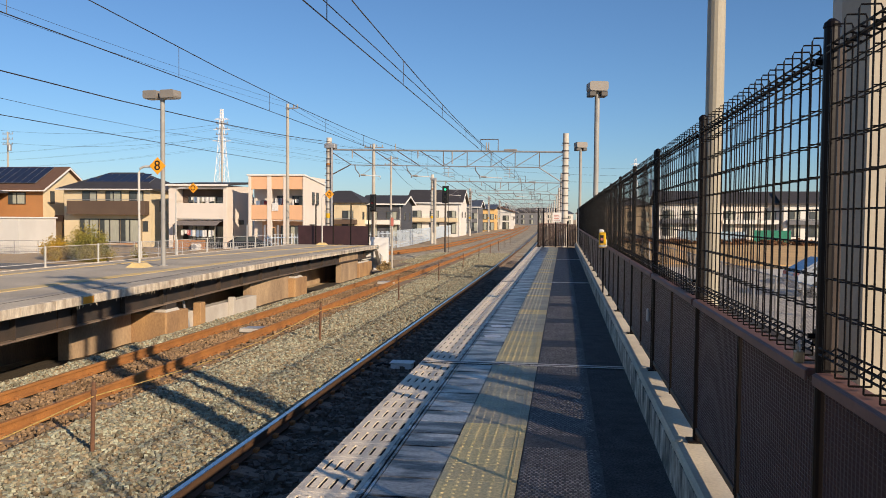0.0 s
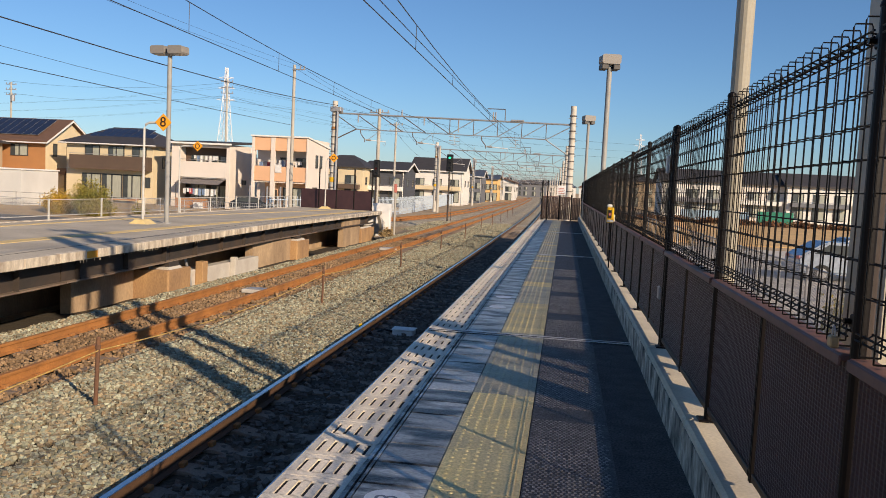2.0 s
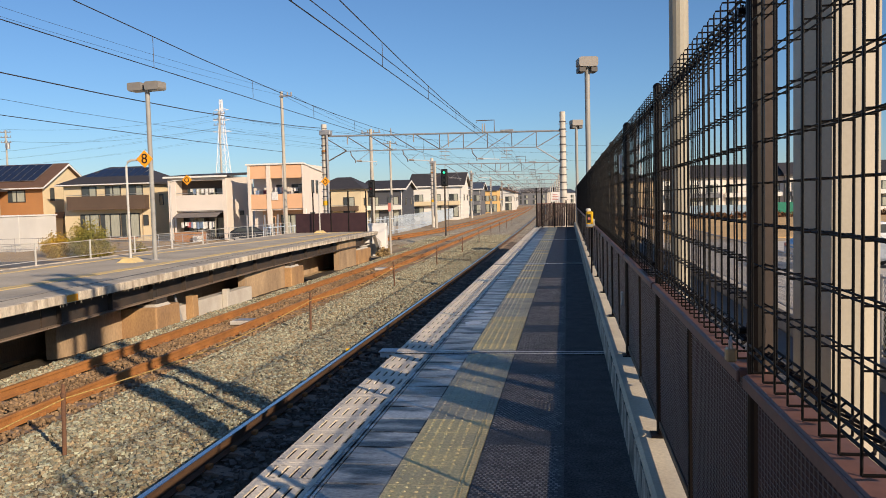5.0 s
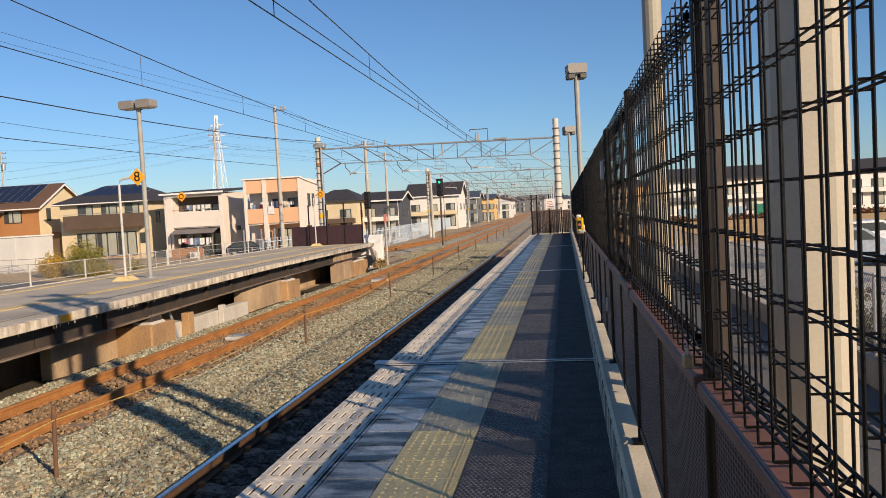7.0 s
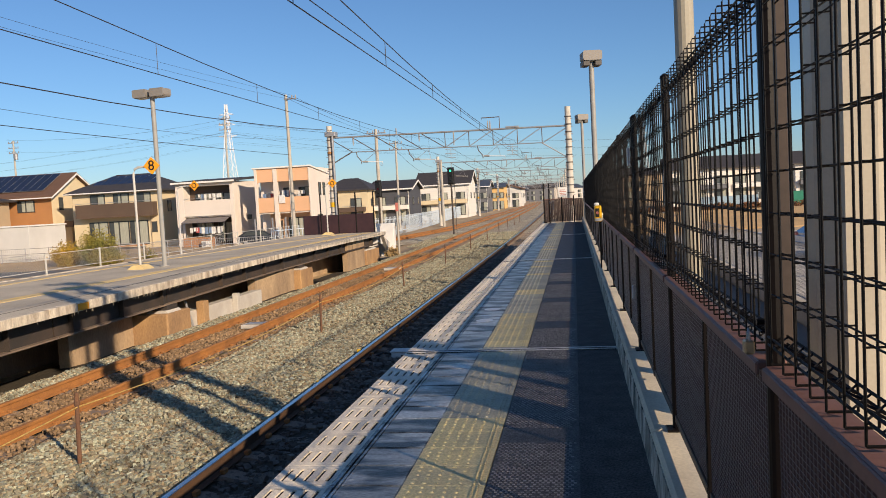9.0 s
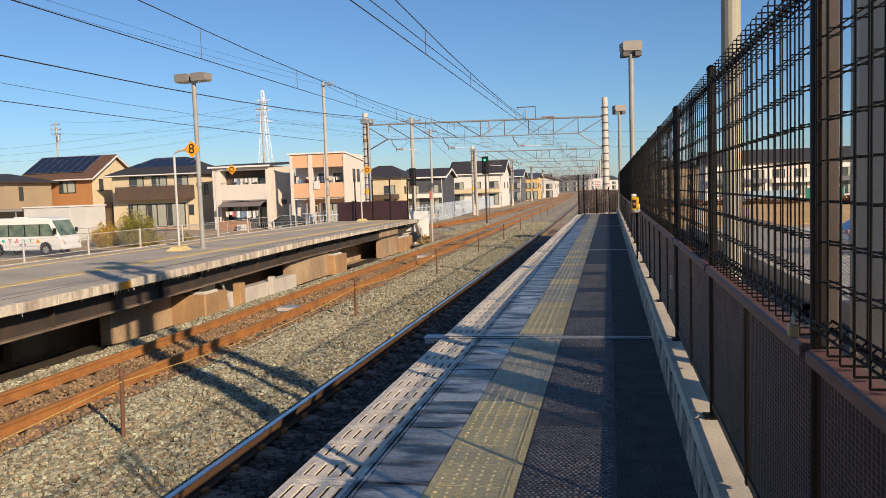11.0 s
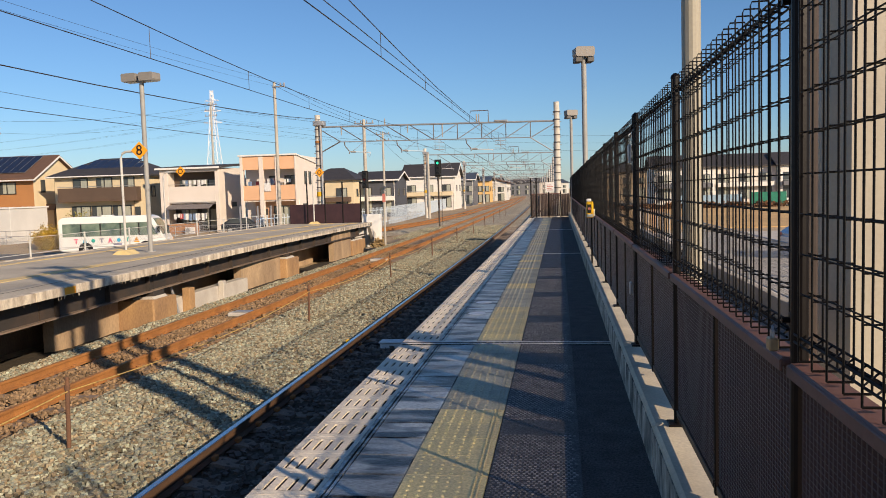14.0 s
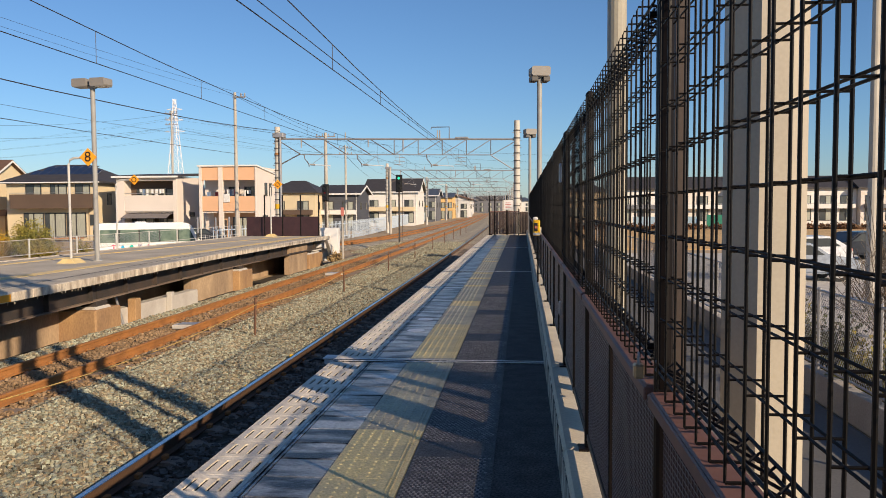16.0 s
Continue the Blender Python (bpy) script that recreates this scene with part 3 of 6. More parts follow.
def lamp_post(x, y, top, r, label, turn=0, base=-1.4, heads=1, colour=None):
    colour = colour or GREY_STEEL
    l = thing("platform_lamp", pose(x, y, 0, 0, 0, turn), label, "street lamp", group="platform lamps")
    part("pole", R((0, 0, base), (0, 0, top), r, 16), colour, l)
    part("base_plate", R((0, 0, base), (0, 0, base + 0.03), r * 2.2, 12), colour, l)
    for s in ((-1, 1) if heads == 2 else (0,)):
        if heads == 1:
            for u in (-0.235, 0.065):
                part("lamp_shade", B(u, -0.16, top - 0.15, u + 0.17, 0.2, top - 0.02, 0.012), LAMP_SHADE, l, "dark lower lamp shade")
        x0 = -0.24 if heads == 1 else (-0.56 if s < 0 else 0.04)
        h = part("lamp_head", prism(bmesh.new(), [(x0, top + 0.03), (x0 + 0.03, top - 0.02), (x0 + 0.45, top - 0.02), (x0 + 0.48, top + 0.03), (x0 + 0.48, top + 0.19), (x0 + 0.44, top + 0.22), (x0 + 0.04, top + 0.22), (x0, top + 0.19)], -0.2, 0.2), LAMP_HEAD, l)
        part("diffuser", B(x0 + 0.05, -0.16, top - 0.035, x0 + 0.43, 0.16, top - 0.018, 0.004), LENS, h)
    part("bracket", B(-0.12, -0.06, top - 0.06, 0.12, 0.06, top + 0.02, 0.01), colour, l)


LAMP_HEAD = mat("lamp_housing", (0.27, 0.25, 0.225), (0.23, 0.215, 0.195), 3, 0.55, fine=0.06)
LAMP_SHADE = mat("lamp_shade", (0.10, 0.095, 0.09), (0.08, 0.075, 0.07), 3, 0.6, fine=0.06)
LENS = mat("milky_lens", (0.5, 0.5, 0.48), rough=0.25)
lamp_post(2.34, 5.03, 6.6, 0.057, "round cream lamp pole behind the fence", colour=POLE_CREAM)
lamp_post(2.21, 20.7, 4.72, 0.066, "grey platform lamp with a boxy head behind the fence", turn=12)
lamp_post(2.10, 35.2, 4.55, 0.062, "grey platform lamp with a boxy head behind the fence", turn=20)


def floor_marks():
    d = thing("floor_mark", pose(0.585, 3.05, 0.003), "round white stopping mark with a grey number on grey tiles", "floor marking")
    part("disc", R((0, 0, -0.002), (0, 0, 0.001), 0.105, 32), MARK_WHITE, d)
    writing("number", "8", 0.15, pose(0, 0, 0.0015, 0, 0, 90), MARK_BLUE, d, 0.0005)
    for y in (9.05, 9.95):
        d = thing("floor_mark", pose(0.57, y, 0.003), "worn pale round mark on grey tiles", "floor marking")
        part("disc", R((0, 0, -0.002), (0, 0, 0.001), 0.10, 24), MARK_WHITE, d)
    c = thing("track_box", pose(-1.42, 13.5, BED_Z), "pale grey signalling box lying between the rails", "signal box")
    part("body", B(-0.19, -0.13, 0.0, 0.19, 0.13, 0.10, 0.015), WHITE, c)
    part("cover", B(-0.21, -0.15, 0.10, 0.21, 0.15, 0.125, 0.01), WHITE, c)
    part("cable", tube(bmesh.new(), [(-0.19, 0, 0.05), (-0.35, -0.05, 0.09), (-0.5, -0.1, 0.03), (-0.62, -0.1, 0.0)], 0.02), BLACK, c)
    for y in (16.9, 30.5):
        c = thing("track_box", pose(-5.55, y, RAIL_Z - 0.14), "flat rusty signalling plate lying between the rails", "signal box")
        part("body", B(-0.32, -0.16, 0.0, 0.32, 0.16, 0.09, 0.015), PALE_CONCRETE, c)
        part("cover", B(-0.2, -0.12, 0.09, 0.24, 0.12, 0.115, 0.008), GALV, c)
    for x, y in ((-2.25, 13.6), (-2.2, 11.2)):
        c = thing("yellow_peg", pose(x, y, BED_Z), "small yellow marker peg in the ballast", "marker")
        part("peg", B(-0.03, -0.03, 0, 0.03, 0.03, 0.13, 0.008), YELLOW_GLOSS, c)


MARK_WHITE = mat("mark_white", (0.86, 0.87, 0.88), (0.7, 0.72, 0.74), 8, 0.6, fine=0.1)
MARK_BLUE = mat("mark_grey_blue", (0.20, 0.24, 0.30), rough=0.6)
floor_marks()


# rusty stakes between the tracks, with a rope
def stakes():
    for k in range(10):
        y = 7.66 + 8.3 * k
        s = thing("marker_stake", pose(-3.72 + bend(y), y, BED_Z - 0.02, random.uniform(-1.5, 1.5), random.uniform(-1.5, 1.5), 0), "rusty steel stake standing in the ballast between the tracks", "stake", group="stakes between the tracks")
        part("rod", R((0, 0, -0.1), (0, 0, 0.86), 0.024, 10), STAKE_RUST, s)
        part("collar", R((0, 0, 0.74), (0, 0, 0.78), 0.032, 10), STAKE_RUST, s)
        part("tip", R((0, 0, 0.86), (0, 0, 0.875), 0.024, 10, 0.014), STAKE_RUST, s)
        if k < 3:
            pts = [(-3.72 + 0.03 + bend(y + 8.3 * f), y + 8.3 * f, BED_Z + 0.70 - 0.14 * math.sin(math.pi * f)) for f in np.linspace(0, 1, 14)]
            tagged(part("rope", tube(bmesh.new(), pts, 0.0075, 6), ROPE), "yellow and black twisted rope tied between stakes", "rope")
            if k == 0:
                pts = [(-3.69, 7.66 - 8.3 * f, BED_Z + 0.70 - 0.14 * math.sin(math.pi * f)) for f in np.linspace(0, 1, 10)]
                tagged(part("rope", tube(bmesh.new(), pts, 0.0075, 6), ROPE), "yellow and black twisted rope tied between stakes", "rope")


STAKE_RUST = mat("stake_rust", (0.17, 0.085, 0.045), (0.11, 0.06, 0.04), 8, 0.85, fine=0.2)
ROPE = mat("twisted_rope", (0.62, 0.42, 0.12), (0.3, 0.2, 0.08), 30, 0.8, fine=0.2)
stakes()


# far platform
FP_Z = -0.13
FP_EDGE = [(-6.9, -14), (-7.05, 4), (-7.47, 12.5), (-7.77, 17.2), (-8.1, 22), (-8.37, 26.5), (-8.5, 33), (-8.6, 42.3)]


def fp_edge(y):
    for (x0, y0), (x1, y1) in zip(FP_EDGE, FP_EDGE[1:]):
        if y <= y1:
            return x0 + (x1 - x0) * (y - y0) / (y1 - y0)
    return FP_EDGE[-1][0]


def far_platform():
    p = thing("far_platform", pose(0, 0, 0), "old concrete station platform on steel girders with worn yellow lines", "platform", kind="structure")
    e = [(x, y, FP_Z) for x, y in FP_EDGE]
    def strip(name, a0, a1, z0, z1, m, label="", y0=None, y1=None):
        ys = [y for _, y in FP_EDGE if (y0 is None or y0 < y < y1)]
        if y0 is not None:
            ys = [y0] + ys + [y1]
        bm = bmesh.new()
        rings = []
        for y in ys:
            x = fp_edge(y)
            xa = x - a0
            xb = x - a1 if a1 < 90 else -13.35
            rings.append([bm.verts.new((xa, y, FP_Z + z1)), bm.verts.new((xb, y, FP_Z + z1)), bm.verts.new((xb, y, FP_Z + z0)), bm.verts.new((xa, y, FP_Z + z0))])
        for a, b in zip(rings, rings[1:]):
            for k in range(4):
                bm.faces.new((a[k], a[(k + 1) % 4], b[(k + 1) % 4], b[k]))
        bm.faces.new(rings[0])
        bm.faces.new(rings[-1])
        bmesh.ops.recalc_face_normals(bm, faces=bm.faces)
        return part(name, bm, m, p, label)
    strip("deck", 0.12, 99, -0.14, 0.0, FP_DECK)
    bm = bmesh.new()
    rings = [[bm.verts.new((x + dx, y, FP_Z + z)) for dx, z in ((0.19, 0.008), (-0.19, 0.008), (-0.19, -0.01), (0.19, -0.01))] for x, y in ((-9.75, -14), (-9.62, 17.8), (-9.5, 30), (-9.38, 41.5))]
    for a, b in zip(rings, rings[1:]):
        for k in range(4):
            bm.faces.new((a[k], a[(k + 1) % 4], b[(k + 1) % 4], b[k]))
    bmesh.ops.recalc_face_normals(bm, faces=bm.faces)
    part("front_line", bm, PLAT_YELLOW, p, "worn yellow painted safety line")
    strip("deck_seam", 0.62, 0.64, -0.01, 0.003, DARK_JOINT)
    for y in np.arange(-13.5, 42.3, 1.0):
        y1 = min(42.3, y + 0.99)
        n = part("edge_block", B(-0.14, y, FP_Z - 0.165 + random.uniform(-0.004, 0.004), 0.005, y1, FP_Z + 0.004, 0.008), CONCRETE_STAIN, p)
        a = math.atan2(fp_edge(y) - fp_edge(y1), y1 - y)
        n.matrix_basis = pose(fp_edge((y + y1) / 2), (y + y1) / 2, 0, 0, 0, math.degrees(a)) @ pose(0, -(y + y1) / 2, 0)
    for y0, y1 in ((-12, 2), (2, 13.2), (13.2, 17.9), (17.9, 23.5), (23.5, 29.2), (29.2, 41)):
        g = strip("girder_web", 0.42, 0.44, -0.60, -0.15, DARK_GIRDER, "dark rusty steel girder", y0 + 0.02, y1 - 0.02)
        f = strip("girder_flange_lit", 0.30, 0.56, -0.63, -0.60, FLANGE_LIT, "", y0 + 0.02, y1 - 0.02)
        f.parent = g
    for y in np.arange(-11, 41, 1.9):
        x = fp_edge(y)
        part("stiffener", B(x - 0.42, y - 0.01, FP_Z - 0.6, x - 0.31, y + 0.01, FP_Z - 0.15), DARK_GIRDER, p)
    for y0, y1 in ((3.6, 4.8), (17.34, 18.5), (28.4, 29.8), (38.6, 41.2)):
        x = fp_edge(y0) - 0.17
        b = part("pier", B(-9.6, y0, -1.85, x, y1, -0.93, 0.03), RUSTY_CONCRETE, p, "rust-stained concrete pier")
        part("mortar_bed", prism(bmesh.new(), [(x - 0.62, -0.94), (x - 0.05, -0.94), (x - 0.12, -0.87), (x - 0.55, -0.87)], y0 + 0.15, y1 - 0.35), PALE_CONCRETE, b)
        part("bearing", B(x - 0.50, y0 + 0.25, -0.88, x - 0.12, y0 + 0.75, -0.755, 0.008), DARK_GIRDER, b)
        for dy in (0.32, 0.68):
            part("anchor_bolt", R((x - 0.16, y0 + dy, -0.90), (x - 0.16, y0 + dy, -0.80), 0.022, 8), GALV, b)
    for y0, y1 in ((14.9, 17.4), (24.7, 28.45), (35.6, 38.65)):
        part("back_wall", B(-9.1, y0, -1.95, -8.85, y1, FP_Z - 0.14), WALL_FOOT, p, "tan concrete wall under the platform")
    part("recessed_wall", B(-10.4, 13.6, -1.95, -10.2, 42.0, FP_Z - 0.14), WALL_FOOT, p)
    part("inner_wall", B(-12.9, -14, -2.1, -12.7, 13.6, FP_Z - 0.14), WALL_FOOT, p)
    for y0, y1 in ((18.52, 24.68),):
        part("plinth", B(-8.95, y0, -1.9, -8.62, y1, -1.20, 0.015), PALE_CONCRETE, p, "pale concrete plinth along the wall foot")
    part("wall_box", B(-8.62, 20.1, -1.7, -8.40, 20.42, -0.98, 0.015), RUSTY_CONCRETE, p)
    part("wall_box", B(-8.62, 22.4, -1.7, -8.45, 22.6, -1.05, 0.015), PALE_CONCRETE, p)
    part("red_cap", B(-8.55, 20.46, -1.45, -8.47, 20.54, -1.28, 0.01), SIGN_RED, p)
    part("conduit", R((-8.45, 19.55, -1.6), (-8.55, 19.35, -0.8), 0.035, 8), GALV, p)
    part("cable_duct", R((-8.80, 13.8, -0.72), (-8.80, 41.5, -0.72), 0.04, 8), DARK_GIRDER, p)
    # spalled drips below the edge
    rg = random.Random(11)
    bm = bmesh.new()
    for k in range(90):
        y = rg.uniform(6, 22)
        x = fp_edge(y) - rg.uniform(0.01, 0.06)
        rod(bm, (x, y, FP_Z - 0.165), (x, y, FP_Z - 0.165 - rg.uniform(0.02, 0.07)), 0.006, 5, 0.002)
    part("lime_drips", bm, CONCRETE_STAIN, p, "pale lime drips under the edge")["kind"] = "stuff"
    part("orange_mark", B(fp_edge(13.55) - 0.02, 13.38, FP_Z - 0.15, fp_edge(13.4) + 0.012, 13.72, FP_Z - 0.02, 0.004), SIGN_ORANGE, p, "orange paint mark with a small dark hole")
    # end ramp block, painted white
    end = part("end_wall", B(-9.6, 42.3, -1.5, -8.15, 42.75, 0.30, 0.02), WHITE, p, "white-painted concrete end block")
    bm = prism(bmesh.new(), [(42.3, FP_Z - 0.6), (42.75, -1.45), (42.3, -1.45), (41.0, FP_Z - 0.2)], -8.58, -8.4, "x")
    part("end_slope", bm, PALE_CONCRETE, end)
    for i, (x0, x1) in enumerate(((-13.2, -12.2), (-12.16, -11.2), (-11.16, -10.2), (-10.16, -9.2))):
        pn = part("end_fence_panel", B(x0, 42.2, FP_Z, x1, 42.25, 0.92, 0.01), BROWN_PANEL, p, "dark brown sheet fence panel")
        part("fence_post", R((x1 + 0.02, 42.22, FP_Z), (x1 + 0.02, 42.22, 2.1), 0.04, 8), BROWN_STEEL, pn)
    # second line in rear
    bm = bmesh.new()
    rings = [[bm.verts.new((x, y, FP_Z + z)) for x, z in ((xc, 0.008), (xc - 0.25, 0.008), (xc - 0.25, -0.01), (xc, -0.01))] for xc, y in ((-12.2, -14), (-12.45, 20), (-12.3, 26), (-11.1, 37), (-10.6, 42))]
    for a, b in zip(rings, rings[1:]):
        for k in range(4):
            bm.faces.new((a[k], a[(k + 1) % 4], b[(k + 1) % 4], b[k]))
    bmesh.ops.recalc_face_normals(bm, faces=bm.faces)
    part("rear_line", bm, PLAT_YELLOW, p, "worn yellow painted rear line")
    part("rear_edge", B(-13.5, -14, -1.9, -13.3, 42.3, FP_Z + 0.02, 0.01), CONCRETE_STAIN, p)


WALL_FOOT = mat("tan_wall_concrete", (0.46, 0.33, 0.20), (0.27, 0.19, 0.12), 1.4, 0.9, bump=0.3, bscale=30, fine=0.18, stretch=(1, 1, 0.4))
FP_DECK = mat("platform_deck", (0.52, 0.455, 0.35), (0.37, 0.325, 0.255), 0.7, 0.9, bump=0.35, bscale=50, fine=0.22)
# sunlit lower flange: paler than the web, the light is in the colour
FLANGE_LIT = mat("girder_flange_lit", (0.24, 0.18, 0.13), (0.15, 0.11, 0.085), 2, 0.8, fine=0.2)
far_platform()


SIGN_POST = mat("pale_sign_post", (0.55, 0.54, 0.50), (0.46, 0.45, 0.42), 3, 0.55, fine=0.06)


def rear_fence():
    f = thing("platform_rear_fence", pose(0, 0, 0), "low white steel fence with chain-link along the platform's rear", "fence", kind="structure")
    po = mesh_of("fence_post", box(bmesh.new(), -0.022, -0.022, 0, 0.022, 0.022, 0.62, 0.006), SIGN_POST)
    for k in range(20):
        shared("fence_post", po, f, pose(-13.42, -8.5 + 2.65 * k, FP_Z))
    for z in (0.12, 0.58):
        part("rail", B(-13.43, -8.5, FP_Z + z, -13.41, 41.9, FP_Z + z + 0.018, 0.004), SIGN_POST, f)
    bm = bmesh.new()
    for k in range(220):
        y = 8 + k * 0.11
        for s in (-1, 1):
            y0, y1 = y, y + s * 0.42
            rod(bm, (-13.42, y0, FP_Z + 0.13), (-13.42, y1, FP_Z + 0.56), 0.0035, 3)
    ob = part("chain_link", bm, GALV, f)
    ob["kind"] = "stuff"


rear_fence()


def stop_sign(x, y, z, text, label, size=0.36, base=FP_Z, reach=0.62):
    s = thing("stop_sign", pose(x, y, base), label, "sign", group="stopping position signs")
    h = z - base
    pts = [(0, 0, 0.0), (0, 0, h - 0.18), (0.05, 0, h - 0.05), (0.16, 0, h), (reach, 0, h + 0.02)]
    part("post", tube(bmesh.new(), pts, 0.035, 10), SIGN_POST, s)
    part("foot", prism(bmesh.new(), [(-0.3, 0), (0.3, 0), (0.1, 0.13), (-0.1, 0.13)], -0.25, 0.25), YELLOW_FOOT, s, "yellow-painted pyramid foot")
    b = part("plate", box(bmesh.new(), -size / 2, -0.012, -size / 2, size / 2, 0.012, size / 2, 0.004), SIGN_ORANGE, s, "orange diamond plate")
    b.matrix_basis = pose(reach, -0.06, h + 0.02) @ pose(0, 0, 0, 0, 45, 0)
    if text:
        writing("number", text, 0.40, pose(reach, -0.078, h + 0.02, 90, 0, 0), BLACK, s)
    else:
        part("ring", tube(bmesh.new(), [(reach + 0.10 * math.cos(a), -0.078, h + 0.02 + 0.10 * math.sin(a)) for a in np.linspace(0, math.tau, 21)], 0.018, 6), BLACK, s)


YELLOW_FOOT = mat("yellow_foot", (0.72, 0.56, 0.26), (0.6, 0.46, 0.22), 4, 0.7, fine=0.1)
stop_sign(-10.98, 21.5, 2.83, "8", "orange diamond sign with black number 8 on bent post")
stop_sign(-16.24, 34, 2.66, "", "orange diamond sign with dark ring on bent post", 0.34, base=-2.2, reach=0.88)
stop_sign(-11.6, 41.5, 2.62, "", "orange diamond sign with dark ring on bent post", 0.36, reach=0.42)
lamp_post(-10.65, 22.3, 4.95, 0.068, "grey platform lamp with two boxy heads on far platform", heads=2, base=FP_Z, turn=-8)


# overhead line: portal frames, poles, wires
def gantry():
    g = thing("line_gantry", pose(0, 45, 0), "steel lattice beam on concrete masts carrying the overhead line", "gantry", group="overhead line gantries")
    left, right, zl, zr = -12.27, 1.47, 5.36, 5.16
    for x, top, r in ((left, 6.05, 0.17), (right, 6.2, 0.17)):
        m = part("mast", R((x, 0, -1.5), (x, 0, top), r * 1.12, 16, r * 0.92), MAST_PALE, g)
        for i in range(12):
            part("step_bolt", R((x - 0.25, -0.05, 0.9 + i * 0.42), (x + 0.25, -0.05, 0.9 + i * 0.42), 0.02, 6), GALV, m)
            part("mast_band", R((x, 0, 1.0 + i * 0.42), (x, 0, 1.06 + i * 0.42), r * 1.14, 16), BAND_BROWN, m)
    part("mast_cap", B(left - 0.22, -0.28, 5.42, left + 0.42, 0.28, 5.70, 0.03), GALV, g)
    part("pipe", R((left + 0.22, -0.2, FP_Z), (left + 0.22, -0.2, 5.45), 0.07, 10), GALV, g)
    part("yellow_band", R((left, 0, 1.35), (left, 0, 1.62), 0.20, 16), YELLOW_GLOSS, g)
    part("orange_band", R((left, 0, 4.44), (left, 0, 4.56), 0.185, 16), RAIL_RUST, g)

    def zt(x):
        return zl + (zr - zl) * (x - left) / (right - left)
    x_a, x_b = left + 1.32, right - 1.46
    part("top_chord", R((left, 0, zl), (right, 0, zr), 0.05, 8), GALV, g)
    part("lower_chord", R((x_a, 0, zt(x_a) - 0.88), (x_b, 0, zt(x_b) - 0.88), 0.026, 8), GALV, g)
    part("knee_brace", R((left + 0.1, 0, zl - 1.5), (x_a, 0, zl - 0.88), 0.036, 8), BAND_BROWN, g)
    part("knee_brace", R((right - 0.1, 0, zr - 1.75), (x_b, 0, zr - 0.88), 0.032, 8), GALV, g)
    part("end_brace", R((left + 0.1, 0, zl - 0.12), (x_a, 0, zl - 0.88), 0.026, 8), BAND_BROWN, g)
    part("end_brace", R((right - 0.1, 0, zr - 0.12), (x_b, 0, zr - 0.88), 0.026, 8), GALV, g)
    n = 8
    for i in range(n):
        x0, x1 = x_a + (x_b - x_a) * i / n, x_a + (x_b - x_a) * (i + 1) / n
        if i < 4:
            part("web_bar", R((x0, 0, zt(x0) - 0.02), (x1, 0, zt(x1) - 0.88), 0.026, 6), BAND_BROWN, g)
        else:
            part("web_bar", R((x1, 0, zt(x1) - 0.02), (x0, 0, zt(x0) - 0.88), 0.024, 6), GALV, g)
        if i >= 3:
            part("web_post", R((x1, 0, zt(x1)), (x1, 0, zt(x1) - 0.88), 0.026, 6), BAND_BROWN, g)
    # registration arms hung from the lower chord
    for x in (left + 1.55, left + 4.64, left + 8.63):
        z = zt(x) - 0.86
        a = part("drop_arm", tube(bmesh.new(), [(x, 0, z), (x + 0.05, 0, z - 0.28), (x + 0.28, 0, z - 0.56), (x + 0.29, 0, z - 0.72)], 0.03, 6), BAND_BROWN, g)
        part("steady_tube", R((x + 0.30, 0, z - 0.6), (x + 1.55, 0, z - 0.68), 0.022, 6), WHITE, a)
        part("brace", R((x + 0.45, 0, z - 0.6), (x + 1.15, 0, z - 0.1), 0.013, 5), GALV, a)
        part("stay", R((x + 1.15, 0, z - 0.1), (x + 1.3, 0, z - 0.66), 0.011, 5), GALV, a)
        part("insulator", R((x + 0.36, 0, z - 0.6), (x + 0.66, 0, z - 0.625), 0.05, 10), PORCELAIN, a)
        part("clamp", tube(bmesh.new(), [(x + 1.45, 0, z - 0.66), (x + 1.55, 0, z - 0.8), (x + 1.48, 0, z - 0.92), (x + 1.38, 0, z - 0.8)], 0.012, 5), GALV, a)
    for x, h in ((left + 1.4, -0.5), (left + 3.98, 0.38), (left + 5.3, -0.45), (left + 7.3, -0.75), (-3.0, 0.5), (left + 9.4, 0.5)):
        part("insulator", R((x, 0, zt(x) + 0.04 * (1 if h > 0 else -1)), (x, 0, zt(x) + h), 0.04, 8, 0.028), PORCELAIN, g)
    for x in (left + 7.1, left + 10.6):
        m = part("hanger", R((x, 0, zt(x) - 0.86), (x, 0, zt(x) - 1.5), 0.014, 6), GALV, g)
        for dz in (1.0, 1.22, 1.42):
            part("hanger_arm", R((x - 0.32, 0, zt(x) - dz), (x + 0.3, 0, zt(x) - dz - 0.05), 0.016, 5), PORCELAIN, m)
    part("top_frame", tube(bmesh.new(), [(-3.35, 0, zt(-3.3) + 0.55), (-3.35, 0, 5.9), (-2.33, 0, 5.9), (-2.33, 0, zt(-2.33))], 0.03, 6), BAND_BROWN, g)
    part("beam_clamp", B(-2.0, -0.08, zt(-1.7) + 0.03, -1.25, 0.08, zt(-1.7) + 0.13, 0.02), GALV, g)
    return g


